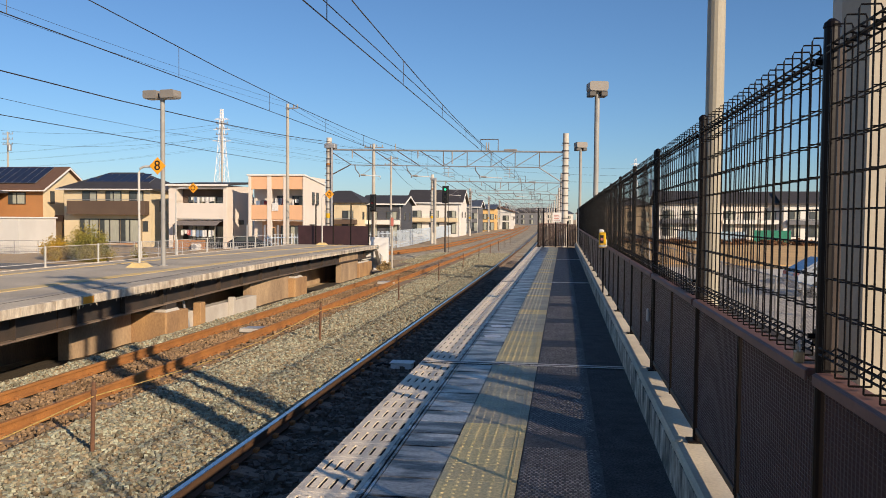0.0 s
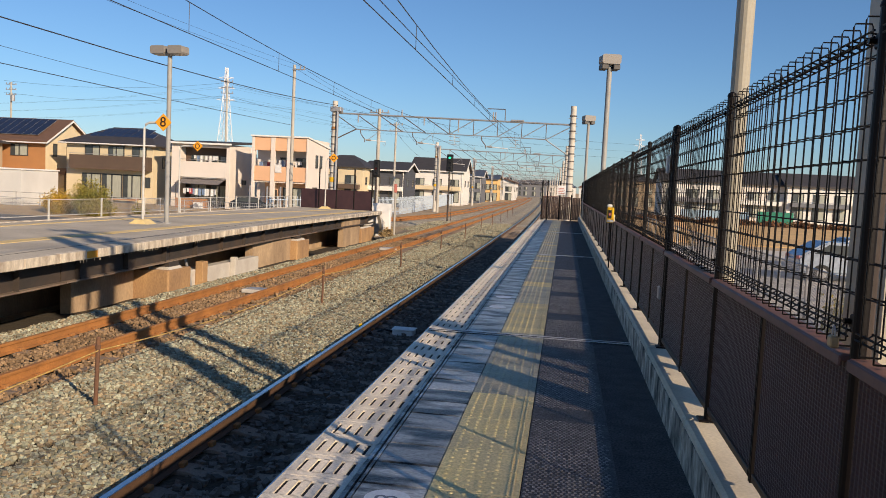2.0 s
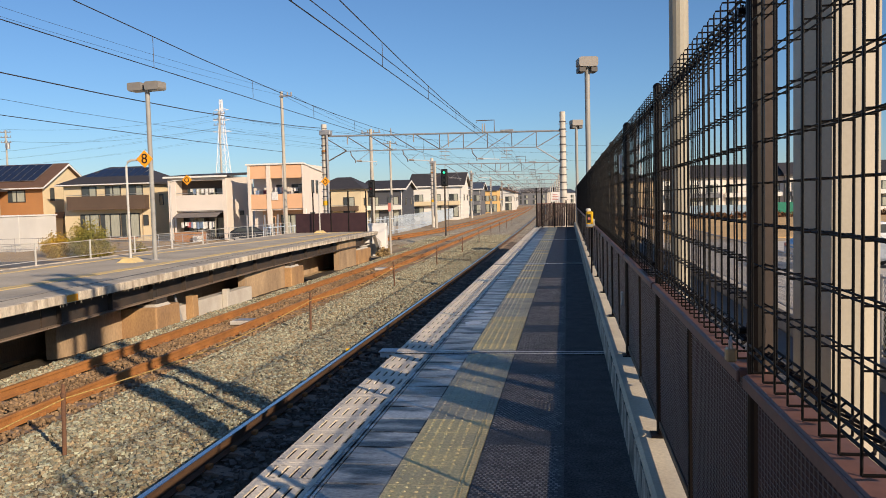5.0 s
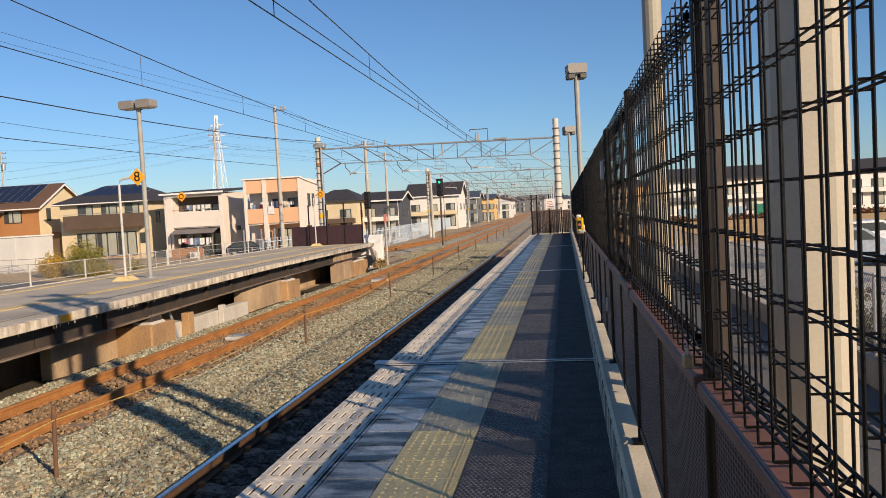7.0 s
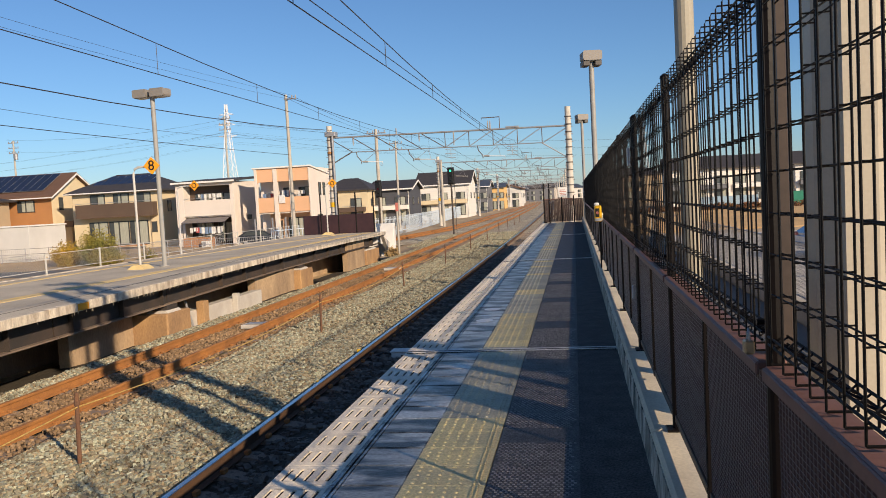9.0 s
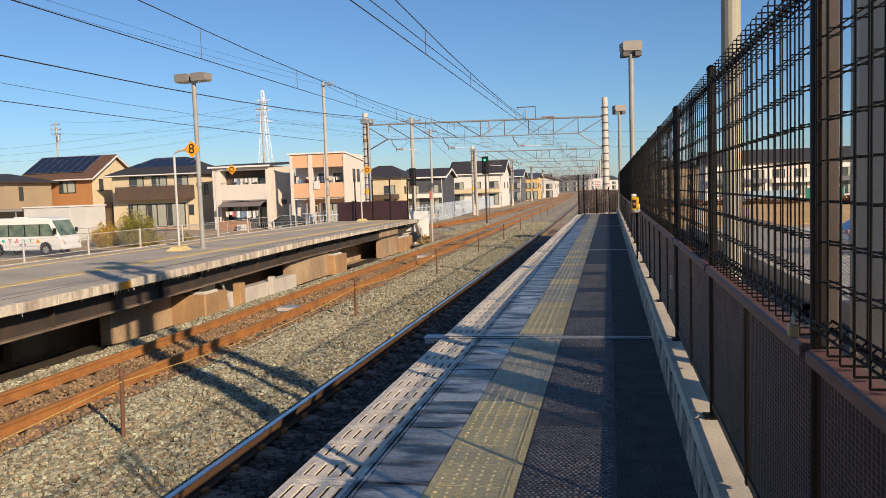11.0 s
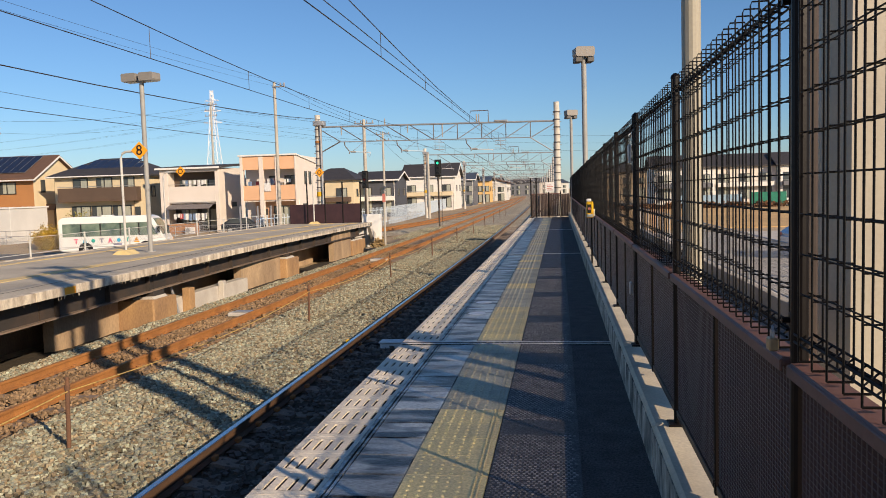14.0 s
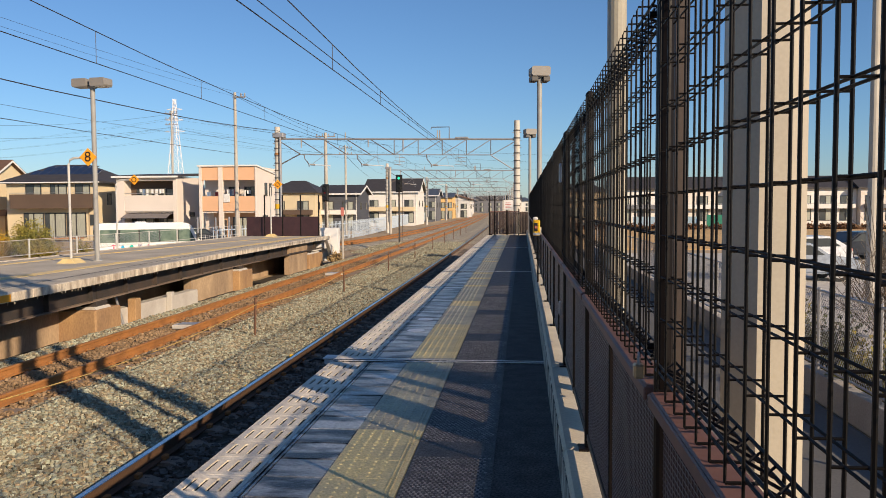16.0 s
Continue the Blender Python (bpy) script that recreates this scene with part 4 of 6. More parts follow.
MAST_PALE = mat("pale_mast_concrete", (0.60, 0.56, 0.49), (0.46, 0.43, 0.37), 2.5, 0.9, bump=0.15, bscale=50, fine=0.15)
BAND_BROWN = mat("weathered_brown_steel", (0.13, 0.11, 0.10), (0.09, 0.075, 0.07), 3, 0.6, fine=0.1)
PORCELAIN = mat("porcelain", (0.34, 0.31, 0.28), (0.24, 0.21, 0.19), 8, 0.3, fine=0.1)
G = gantry()
for i in (-2, 1, 2, 3, 4, 5, 6, 7, 8):
    y = 45 + 39 * i
    copy_thing(G, pose(bend(y) - bend(45), y, 0, 0, 0, 0))


def wire(pts, r, label, material=None):
    tagged(part("overhead_wire", tube(bmesh.new(), pts, r, 5), material or WIRE_GREY), label, "wire")


WIRE_GREY = mat("weathered_wire", (0.055, 0.05, 0.05), rough=0.5, metal=0.3)
for c, zc, zm, ze in ((NEAR_C, 3.8, 4.03, 4.55), (FAR_C, 4.0, 4.35, 4.92)):
    spans = [(-33, 6), (6, 45)] + [(45 + 39 * i, 84 + 39 * i) for i in range(7)]
    wire([(c + bend(y) + (0.0 if i % 2 else 0.02), y, zc) for i, (y, _) in enumerate(spans)] + [(c + bend(318), 318, zc)], 0.0085, "taut contact wire above the railway track")
    pts = []
    for a, b in spans:
        for f in np.linspace(0, 1, 9)[:-1]:
            y = a + (b - a) * f
            pts.append((c + bend(y), y, zm + (ze - zm) * (2 * f - 1) ** 2))
    wire(pts, 0.009, "sagging messenger wire above the contact wire")
    if c == NEAR_C:
        wire([(c + 0.16 + bend(y), y, zc + 0.06) for y in (-33, 6, 45, 84, 123, 162)], 0.007, "second contact wire above the railway track")
    bm = bmesh.new()
    for a, b in spans[:4]:
        for f in np.linspace(0.08, 0.92, 8):
            y = a + (b - a) * f
            rod(bm, (c + bend(y), y, zc), (c + bend(y), y, zm + (ze - zm) * (2 * f - 1) ** 2), 0.006, 4)
    tagged(part("droppers", bm, WIRE_GREY), "thin dropper wires hanging between messenger and contact wire", "wire", kind="stuff")


def sag(a, b, drop, n=14):
    a, b = Vector(a), Vector(b)
    return [a + (b - a) * f + Vector((0, 0, -drop * (1 - (2 * f - 1) ** 2))) for f in np.linspace(0, 1, n)]


wire(sag((-9.6, -33, 6.4), (-12.1, 45, 5.8), 1.5), 0.016, "thick black feeder cable beside the far platform")
wire(sag((-13.6, -30, 4.3), (-16.6, 50, 4.9), 0.3), 0.013, "dark power wire over the far platform")
wire(sag((-13.6, -30, 8.0), (-16.6, 50, 5.9), 1.9), 0.007, "thin grey wire over the far platform")
for dx, z in ((0.35, 8.75), (0.2, 8.5)):
    wire(sag((-16.6 + dx, 50, z), (-13.7, 62, z - 1.6), 0.15), 0.010, "thin wire running down from the slim pole's arm")
    wire(sag((-16.6 + dx, 50, z), (-14.2 + dx, -33, z - 0.4), 1.0), 0.006, "thin wire running from the slim pole along the line")
for z, d in ((7.4, 0.9), (9.0, 0.8)):
    wire(sag((-76, 100, z + 4.0), (-41.3, 95, z + 4.0), d), 0.013, "utility cable strung between poles by the houses")
    wire(sag((-41.3, 95, z + 4.0), (-18.4, 90, z), d * 0.5), 0.013, "utility cable strung between poles by the houses")
    wire(sag((-18.4, 90, z), (-30, 180, z), d), 0.018, "utility cable strung between poles by the houses")
for dx in (-3, 3):
    for z in (38, 43, 48):
        wire(sag((-178 + dx * 1.2, 400, z), (-560, 560, z), 6), 0.03, "far high-voltage line hanging from the pylon", WIRE_GREY)
        wire(sag((-178 + dx * 1.2, 400, z), (120, 640, z - 6), 8), 0.03, "far high-voltage line hanging from the pylon", WIRE_GREY)


def utility_pole(x, y, top, label, arms=1, base=-1.9, r=0.15, box_on=False):
    u = thing("utility_pole", pose(x, y, 0), label, "utility pole", group="utility poles")
    part("mast", R((0, 0, base), (0, 0, top), r, 12, r * 0.72), POLE_CONCRETE, u)
    for i in range(arms):
        z = top - 0.35 - 0.7 * i
        a = part("cross_arm", B(-0.8, -0.05, z, 0.8, 0.05, z + 0.09, 0.01), GALV, u)
        for s in (-0.7, -0.25, 0.25, 0.7):
            part("insulator", R((s, 0, z + 0.09), (s, 0, z + 0.27), 0.045, 8), PORCELAIN, a)
    if box_on:
        t = part("transformer", R((0.35, -0.1, top - 2.6), (0.35, -0.1, top - 1.8), 0.25, 14), GALV, u, "grey cylindrical transformer")
        part("bracket", B(0, -0.1, top - 2.5, 0.3, 0.0, top - 2.4), GALV, t)


utility_pole(-13.6, -30, 8.0, "slim concrete pole beside the far platform", 0, r=0.13)
utility_pole(-16.6, 50, 8.8, "slim concrete pole with a small arm behind far platform", 0, r=0.13)
ARM = thing("pole_bracket", pose(-16.6, 50, 8.45), "small steel bracket with two pale insulators on the slim pole", "bracket")
part("arm", B(-0.1, -0.16, 0, 0.75, -0.09, 0.08, 0.01), GALV, ARM)
for u in (0.45, 0.7):
    part("insulator", R((u, -0.12, 0.08), (u, -0.12, 0.28), 0.045, 8), PORCELAIN, ARM)
# out of view, added so that its shadow crosses ballast and far platform
utility_pole(6.35, 1.77, 9.6, "unseen concrete utility pole added beside the lane to cast shadows on the tracks", 3, base=-1.4, r=0.16, box_on=True)
utility_pole(-41.3, 95, 13.4, "concrete utility pole with cross-arms behind the houses", 3, r=0.15)
utility_pole(-74.9, 100, 12.8, "concrete utility pole with cross-arms and transformer", 3, box_on=True)
utility_pole(-13.7, 62, 7.3, "concrete signal and line mast beside the siding", 1, r=0.17, base=-1.4)
utility_pole(-18.4, 90, 8.5, "concrete utility pole with cross-arms behind the houses", 2)
utility_pole(-11.9, 82, 5.4, "concrete line mast beside the siding", 0, base=-1.4)
utility_pole(10.9, 22.0, 8.5, "concrete utility pole with cross-arms beside the car park", 3, base=-1.4, r=0.13)


def pylon(x, y, h, label):
    p = thing("pylon", pose(x, y, -2), label, "pylon")
    def half(z):
        return 4.2 * (1 - z / h) ** 1.3 + 0.55
    bm = bmesh.new()
    zs = [h * (1 - (1 - i / 11) ** 1.25) for i in range(12)]
    for sx in (-1, 1):
        for sy in (-1, 1):
            for z0, z1 in zip(zs, zs[1:]):
                rod(bm, (sx * half(z0), sy * half(z0), z0), (sx * half(z1), sy * half(z1), z1), 0.17, 4)
    part("leg_frame", bm, PYLON, p)
    bm = bmesh.new()
    for z0, z1 in zip(zs, zs[1:]):
        a, b = half(z0), half(z1)
        for s in (-1, 1):
            rod(bm, (-a, s * a, z0), (b, s * b, z1), 0.085, 4)
            rod(bm, (a, s * a, z0), (-b, s * b, z1), 0.085, 4)
            rod(bm, (s * a, -a, z0), (s * b, b, z1), 0.085, 4)
            rod(bm, (-a, s * a, z0), (a, s * a, z0), 0.06, 4)
    part("bracing", bm, PYLON, p)
    for z, w in ((h * 0.72, 5.2), (h * 0.82, 4.6), (h * 0.91, 4.0)):
        bm = bmesh.new()
        for s in (-1, 1):
            rod(bm, (0, 0, z + 0.8), (s * w, 0, z), 0.14, 4)
            rod(bm, (0, 0, z - 0.4), (s * w, 0, z), 0.14, 4)
        part("cross_arm", bm, PYLON, p)


PYLON = mat("pylon_steel", (0.85, 0.85, 0.85), (0.75, 0.75, 0.75), 1, 0.6)
pylon(-178, 400, 60, "tall white lattice power pylon far behind the houses")
pylon(62, 700, 56, "distant grey lattice power pylon")


def railway_signal(x, y, z, label, lit, base=-1.4):
    s = thing("railway_signal", pose(x, y, 0), label, "signal", group="railway signals")
    part("post", R((0, 0, base), (0, 0, z + 0.2), 0.07, 10), DARK_GIRDER, s)
    h = part("head", box(bmesh.new(), -0.2, -0.18, z - 0.6, 0.2, 0.0, z + 0.6, 0.05), BLACK, s)
    part("backing_plate", box(bmesh.new(), -0.26, 0.0, z - 0.68, 0.26, 0.03, z + 0.68, 0.1), BLACK, h)
    for i, dz in enumerate((0.4, 0.0, -0.4)):
        m = GREEN_GLOW if (i == 0 and lit == "green") else RED_GLOW if (i == 1 and lit == "red") else DARK_LENS
        part("lens", R((0, -0.19, z + dz), (0, -0.2, z + dz), 0.09, 16), m, h)
        part("hood", tube(bmesh.new(), [(0.15 * math.cos(a), -0.28, z + dz + 0.15 * math.sin(a)) for a in np.linspace(0, math.pi, 8)], 0.03, 5), BLACK, h)
    part("ladder", R((0.25, 0.05, base), (0.25, 0.05, z - 0.6), 0.02, 6), DARK_GIRDER, s)


GREEN_GLOW = glow("green_light", (0.03, 0.75, 0.35), 1.2)
RED_GLOW = mat("unlit_red_lens", (0.10, 0.01, 0.012), rough=0.2)
DARK_LENS = mat("dark_lens", (0.02, 0.02, 0.025), rough=0.15)
railway_signal(-7.78, 61.5, 3.24, "black railway signal head showing green on a dark post", "green")
railway_signal(-13.5, 61, 2.54, "black railway signal head with unlit lamps on a post", "red")
s = thing("marker_post", pose(-7.6, 41.0, -1.35), "grey-brown marker post beside the track", "post")
part("shaft", R((0, 0, 0), (0, 0, 2.5), 0.055, 10), POLE_CONCRETE, s)
part("head_box", B(-0.07, -0.07, 2.3, 0.07, 0.07, 2.75, 0.01), SIGN_RED, s, "dull red box on top")


# siding that leaves the main line beyond the far platform
def siding():
    t = thing("siding_track", pose(0, 0, 0), "rusty siding track curving towards the main line", "railway track", kind="structure")
    pts = [(-18.5, 40), (-14.0, 48), (-11.0, 56), (-9.7, 68), (-9.3, 85), (-9.4, 115), (-9.7, 150), (-10.2, 200), (-11.0, 270)]
    for s in (-0.57, 0.57):
        part("rail", sweep(bmesh.new(), rail_profile(), [(x + s, y, RAIL_Z) for x, y in pts]), RAIL_RUST, t)
    bm = bmesh.new()
    rows = [[bm.verts.new((x + dx, y, -1.28 if abs(dx) < 2 else -1.45)) for dx in (-2.8, -1.6, 1.6, 2.8)] for x, y in pts]
    for a, b in zip(rows, rows[1:]):
        for k in range(3):
            bm.faces.new((a[k], a[k + 1], b[k + 1], b[k]))
    part("stone_bed", bm, BALLAST_FAR, t)
    sl = mesh_of("sleeper", box(bmesh.new(), -1.0, -0.11, -0.3, 1.0, 0.11, -0.153), SLEEPER)
    for k in range(60):
        y = 44 + k * 0.9
        x = np.interp(y, [p[1] for p in pts], [p[0] for p in pts])
        shared("sleeper", sl, t, pose(float(x), y, RAIL_Z, 0, 0, -5))


siding()
PALE_BLUE = mat("pale_blue_paint", (0.55, 0.63, 0.70), (0.48, 0.56, 0.63), 2, 0.6)
# pale fence beyond the siding
f = thing("pale_fence", pose(0, 0, 0), "pale blue-white steel paling fence beside the siding", "fence", kind="structure")
pts = [(-19.0, 52), (-15.6, 64), (-14.7, 76), (-15.3, 90), (-16.0, 103), (-17.8, 130), (-19.4, 157), (-19.4, 190)]
bm, bm2 = bmesh.new(), bmesh.new()
for (x0, y0), (x1, y1) in zip(pts, pts[1:]):
    n = int(math.hypot(x1 - x0, y1 - y0) / 0.4)
    for i in range(n):
        x, y = x0 + (x1 - x0) * i / n, y0 + (y1 - y0) * i / n
        box(bm, x - 0.018, y - 0.018, -1.6, x + 0.018, y + 0.018, 0.15)
    for z in (-1.25, -0.1):
        rod(bm2, (x0, y0, z), (x1, y1, z), 0.035, 5)
part("palings", bm, PALE_BLUE, f)["kind"] = "stuff"
part("rails", bm2, PALE_BLUE, f)


# houses
TZ = -1.95
GLASS = mat("window_glass", (0.045, 0.055, 0.06), (0.07, 0.08, 0.085), 1.0, 0.08, spec=0.6, fine=0.05)
CURTAIN = mat("pale_curtain", (0.42, 0.43, 0.36), (0.26, 0.28, 0.24), 3, 0.8, fine=0.1, stretch=(8, 8, 0.3))
ALU = mat("dark_window_frame", (0.07, 0.065, 0.06), rough=0.4)
WALL_CREAM = mat("cream_render", (0.66, 0.55, 0.36), (0.60, 0.50, 0.33), 0.6, 0.9, bump=0.15, bscale=30, fine=0.06)
WALL_WHITE = mat("white_render", (0.70, 0.63, 0.56), (0.64, 0.58, 0.515), 0.5, 0.9, bump=0.1, bscale=30, fine=0.05)
WALL_PALE = mat("pale_siding", (0.72, 0.70, 0.65), (0.66, 0.64, 0.6), 0.5, 0.85, fine=0.05, stretch=(0.3, 0.3, 8))
WALL_ORANGE = mat("salmon_render", (0.70, 0.42, 0.25), (0.65, 0.39, 0.23), 0.7, 0.9, fine=0.06)
WALL_RUST = mat("orange_brown_siding", (0.42, 0.20, 0.075), (0.37, 0.175, 0.07), 0.7, 0.85, fine=0.08)
WALL_TAN = mat("tan_render", (0.40, 0.31, 0.20), (0.35, 0.27, 0.18), 0.6, 0.9, fine=0.07)
WALL_NAVY = mat("dark_slate_siding", (0.075, 0.08, 0.095), (0.06, 0.065, 0.08), 0.8, 0.8, fine=0.08, stretch=(0.3, 0.3, 8))
WALL_YELLOW = mat("ochre_render", (0.72, 0.47, 0.19), (0.66, 0.43, 0.18), 0.7, 0.9, fine=0.06)
WALL_GREY = mat("grey_siding", (0.16, 0.165, 0.18), (0.13, 0.135, 0.15), 0.8, 0.8, fine=0.06)
BROWN_BALCONY = mat("brown_balcony", (0.115, 0.078, 0.055), (0.095, 0.065, 0.048), 0.8, 0.7, fine=0.06)
ROOF_DARK = mat("dark_roof_slate", (0.055, 0.05, 0.05), (0.04, 0.038, 0.04), 1.5, 0.65, bump=0.4, bscale=14, fine=0.2, stretch=(1, 1, 6))
ROOF_BROWN = mat("brown_roof_slate", (0.15, 0.085, 0.055), (0.115, 0.068, 0.046), 1.5, 0.7, bump=0.4, bscale=14, fine=0.2, stretch=(1, 1, 6))
ROOF_BLUE = mat("blue_grey_roof", (0.07, 0.085, 0.115), (0.055, 0.07, 0.095), 1.5, 0.6, bump=0.3, bscale=14, fine=0.2)
SOLAR = mat("solar_cells", (0.014, 0.017, 0.032), (0.018, 0.022, 0.042), 3, 0.18, spec=0.6, fine=0.1)
LAUNDRY = [mat("white_cloth", (0.75, 0.74, 0.72), rough=0.9), mat("blue_cloth", (0.2, 0.28, 0.42), rough=0.9), mat("red_cloth", (0.45, 0.1, 0.1), rough=0.9)]
SHADOW_VOID = mat("recess_shade", (0.05, 0.042, 0.036), rough=0.9)


def window(parent, x0, z0, x1, z1, y=0.0, curtains=True, side=None, depth=0.05):
    """A window on the front (y plane) or, with side, on the wall x = side facing right."""
    turn = Matrix() if side is None else pose(side, 0, 0, 0, 0, 90)
    w = part("window", box(bmesh.new(), x0, y - 0.03, z0, x1, y + 0.03, z1), GLASS, parent)
    fr = bmesh.new()
    t = 0.055
    for a in ((x0 - t, z0 - t, x1 + t, z0), (x0 - t, z1, x1 + t, z1 + t), (x0 - t, z0, x0, z1), (x1, z0, x1 + t, z1)):
        box(fr, a[0], y - 0.07, a[1], a[2], y + 0.03, a[3])
    if x1 - x0 > 0.9:
        m = (x0 + x1) / 2
        box(fr, m - 0.03, y - 0.055, z0, m + 0.03, y + 0.02, z1)
    part("window_frame", fr, ALU, w)
    if curtains and x1 - x0 > 0.9:
        m = (x0 + x1) / 2
        part("curtain", B(m + 0.06, y - 0.042, z0 + 0.03, x1 - 0.08, y - 0.034, z1 - 0.03), CURTAIN, w)
        if x1 - x0 > 1.6:
            part("curtain", B(x0 + 0.5, y - 0.042, z0 + 0.03, m - 0.1, y - 0.034, z1 - 0.03), CURTAIN, w)
    w.matrix_basis = turn
    return w


def hip_roof(bm, x0, y0, x1, y1, z, rise, inset, th=0.16):
    lo = [(x0, y0, z), (x1, y0, z), (x1, y1, z), (x0, y1, z)]
    ym = (y0 + y1) / 2
    v = [bm.verts.new(p) for p in lo] + [bm.verts.new((x0 + inset, ym, z + rise)), bm.verts.new((x1 - inset, ym, z + rise))]
    b = [bm.verts.new((p[0], p[1], z - th)) for p in lo]
    for f in ((0, 1, 5, 4), (1, 2, 5), (2, 3, 4, 5), (3, 0, 4)):
        bm.faces.new([v[i] for i in f])
    for i in range(4):
        bm.faces.new((v[i], b[i], b[(i + 1) % 4], v[(i + 1) % 4]))
    bm.faces.new(b)
    bmesh.ops.recalc_face_normals(bm, faces=bm.faces)
    return bm


def solar_array(parent, x0, x1, y0, z0, y1, z1, nx, ny, skew=0.0):
    slope = Vector((0, y1 - y0, z1 - z0))
    ln = slope.length
    ang = math.degrees(math.atan2(z1 - z0, y1 - y0))
    w = (x1 - x0) / nx
    h = ln / ny
    me = mesh_of("solar_panel", box(bmesh.new(), 0.035, 0.015, 0.05, w - 0.035, h - 0.015, 0.09), SOLAR)
    fm = mesh_of("panel_rim", box(bmesh.new(), 0.0, 0.0, 0.04, w, h, 0.07), GALV)
    for j in range(ny):
        for i in range(nx):
            if skew and (i < j * skew or i >= nx - j * skew):
                continue
            o = Vector((x0 + i * w, y0, z0)) + slope * (j / ny)
            sp = shared("solar_panel", me, parent, Matrix.Translation(o) @ pose(0, 0, 0, ang, 0, 0))
            shared("panel_rim", fm, parent, Matrix.Translation(o) @ pose(0, 0, 0, ang, 0, 0))


def beige_house():
    h = thing("house", pose(-51.6, 78, TZ), "two-storey cream house with dark hip roof, solar panels and brown balcony", "house")
    part("wall", B(0, 0, 0, 9.9, 8, 6.05), WALL_CREAM, h)
    r = part("roof", hip_roof(bmesh.new(), -0.6, -0.6, 10.5, 8.6, 6.15, 1.95, 3.6), ROOF_DARK, h)
    solar_array(r, 0.7, 9.2, 0.0, 6.29, 3.6, 7.86, 9, 3, 0.9)
    part("gutter", B(-0.62, -0.68, 6.0, 10.5, -0.6, 6.12, 0.02), WHITE, h)
    b = part("balcony", B(0.95, -1.0, 3.55, 9.8, -0.9, 4.85, 0.02), BROWN_BALCONY, h, "brown balcony front")
    part("balcony_floor", B(0.95, -1.0, 3.4, 9.8, 0.0, 3.56), BROWN_BALCONY, b)
    part("balcony_side", B(9.7, -0.9, 3.55, 9.8, 0.0, 4.85), BROWN_BALCONY, b)
    part("balcony_rail", R((0.95, -0.95, 4.98), (9.8, -0.95, 4.98), 0.025, 6), GALV, b)
    for x0, x1 in ((2.2, 3.8), (4.9, 6.6), (7.6, 9.1)):
        window(h, x0, 4.75, x1, 5.85)
    for x0, x1 in ((1.9, 4.0), (4.2, 6.4), (6.6, 8.6)):
        window(h, x0, 0.45, x1, 2.9)
    window(h, 9.1, 1.7, 9.6, 2.7, curtains=False)
    part("downpipe", R((9.0, -0.06, 0), (9.0, -0.06, 3.4), 0.04, 8), WALL_TAN, h)
    part("terrace", B(5.2, -1.6, 0.3, 8.6, -0.4, 0.42), WALL_RUST, h, "low wooden terrace")
    window(h, 2.0, 3.8, 2.7, 4.9, side=9.9, curtains=False)


def brown_house():
    h = thing("house", pose(-63.5, 79, TZ), "two-storey orange-brown house with gabled brown roof and solar panels", "house")
    part("wall", B(0, 0, 0, 8.7, 8, 6.3), WALL_RUST, h)
    g = part("gable_wall", prism(bmesh.new(), [(0.0, 0.0), (8.0, 0.0), (8.0, 6.3), (4.0, 8.55), (0.0, 6.3)], 8.7, 8.78, "x"), WALL_CREAM, h, "cream gable wall")
    rr = prism(bmesh.new(), [(-0.6, 5.95), (4.0, 8.55), (8.6, 5.95), (8.6, 6.15), (4.0, 8.8), (-0.6, 6.15)], -0.5, 9.3, "x")
    r = part("roof", rr, ROOF_BROWN, h)
    solar_array(r, -0.2, 7.6, 0.3, 6.74, 3.7, 8.66, 8, 3)
    part("barge_board", prism(bmesh.new(), [(-0.62, 5.88), (4.0, 8.5), (8.62, 5.88), (8.62, 6.05), (4.0, 8.7), (-0.62, 6.05)], 9.3, 9.36, "x"), WHITE, h, "white barge board")
    part("gutter", B(-0.5, -0.7, 5.85, 9.3, -0.6, 5.98, 0.02), WHITE, h)
    window(h, 4.6, 4.5, 6.6, 5.7)
    window(h, 0.9, 4.5, 2.4, 5.7)
    window(h, 1.2, 4.6, 1.8, 5.9, side=8.78, curtains=False)
    window(h, 3.6, 4.6, 4.2, 5.7, side=8.78, curtains=False)
    window(h, 1.0, 0.8, 3.4, 2.7)
    e = part("entrance_roof", prism(bmesh.new(), [(1.6, 2.6), (3.6, 2.6), (2.9, 3.3), (1.9, 3.3)], 8.78, 9.9, "x"), ROOF_BROWN, h)
    part("entrance_wall", B(8.78, 1.8, 0, 9.7, 3.4, 2.6), WALL_TAN, e)
    part("chimney_pipe", R((3.2, -0.1, 2.9), (3.2, -0.1, 3.2), 0.1, 8), WHITE, h)


def tan_house():
    h = thing("house", pose(-68.2, 71, TZ), "two-storey tan house with dark roof", "house")
    part("wall", B(0, 0, 0, 9.0, 7, 5.7), WALL_TAN, h)
    part("roof", hip_roof(bmesh.new(), -0.6, -0.6, 9.6, 7.6, 5.8, 0.9, 3.0), ROOF_DARK, h)
    window(h, 6.6, 3.7, 7.2, 5.2, curtains=False)
    window(h, 1.0, 3.7, 3.0, 5.0)
    window(h, 2.0, 3.8, 2.5, 5.2, side=9.0, curtains=False)
    b = part("balcony", B(3.4, -0.9, 2.9, 5.8, 0, 4.0, 0.02), BROWN_BALCONY, h)
    part("balcony_rail", R((3.4, -0.85, 4.1), (5.8, -0.85, 4.1), 0.02, 6), GALV, b)


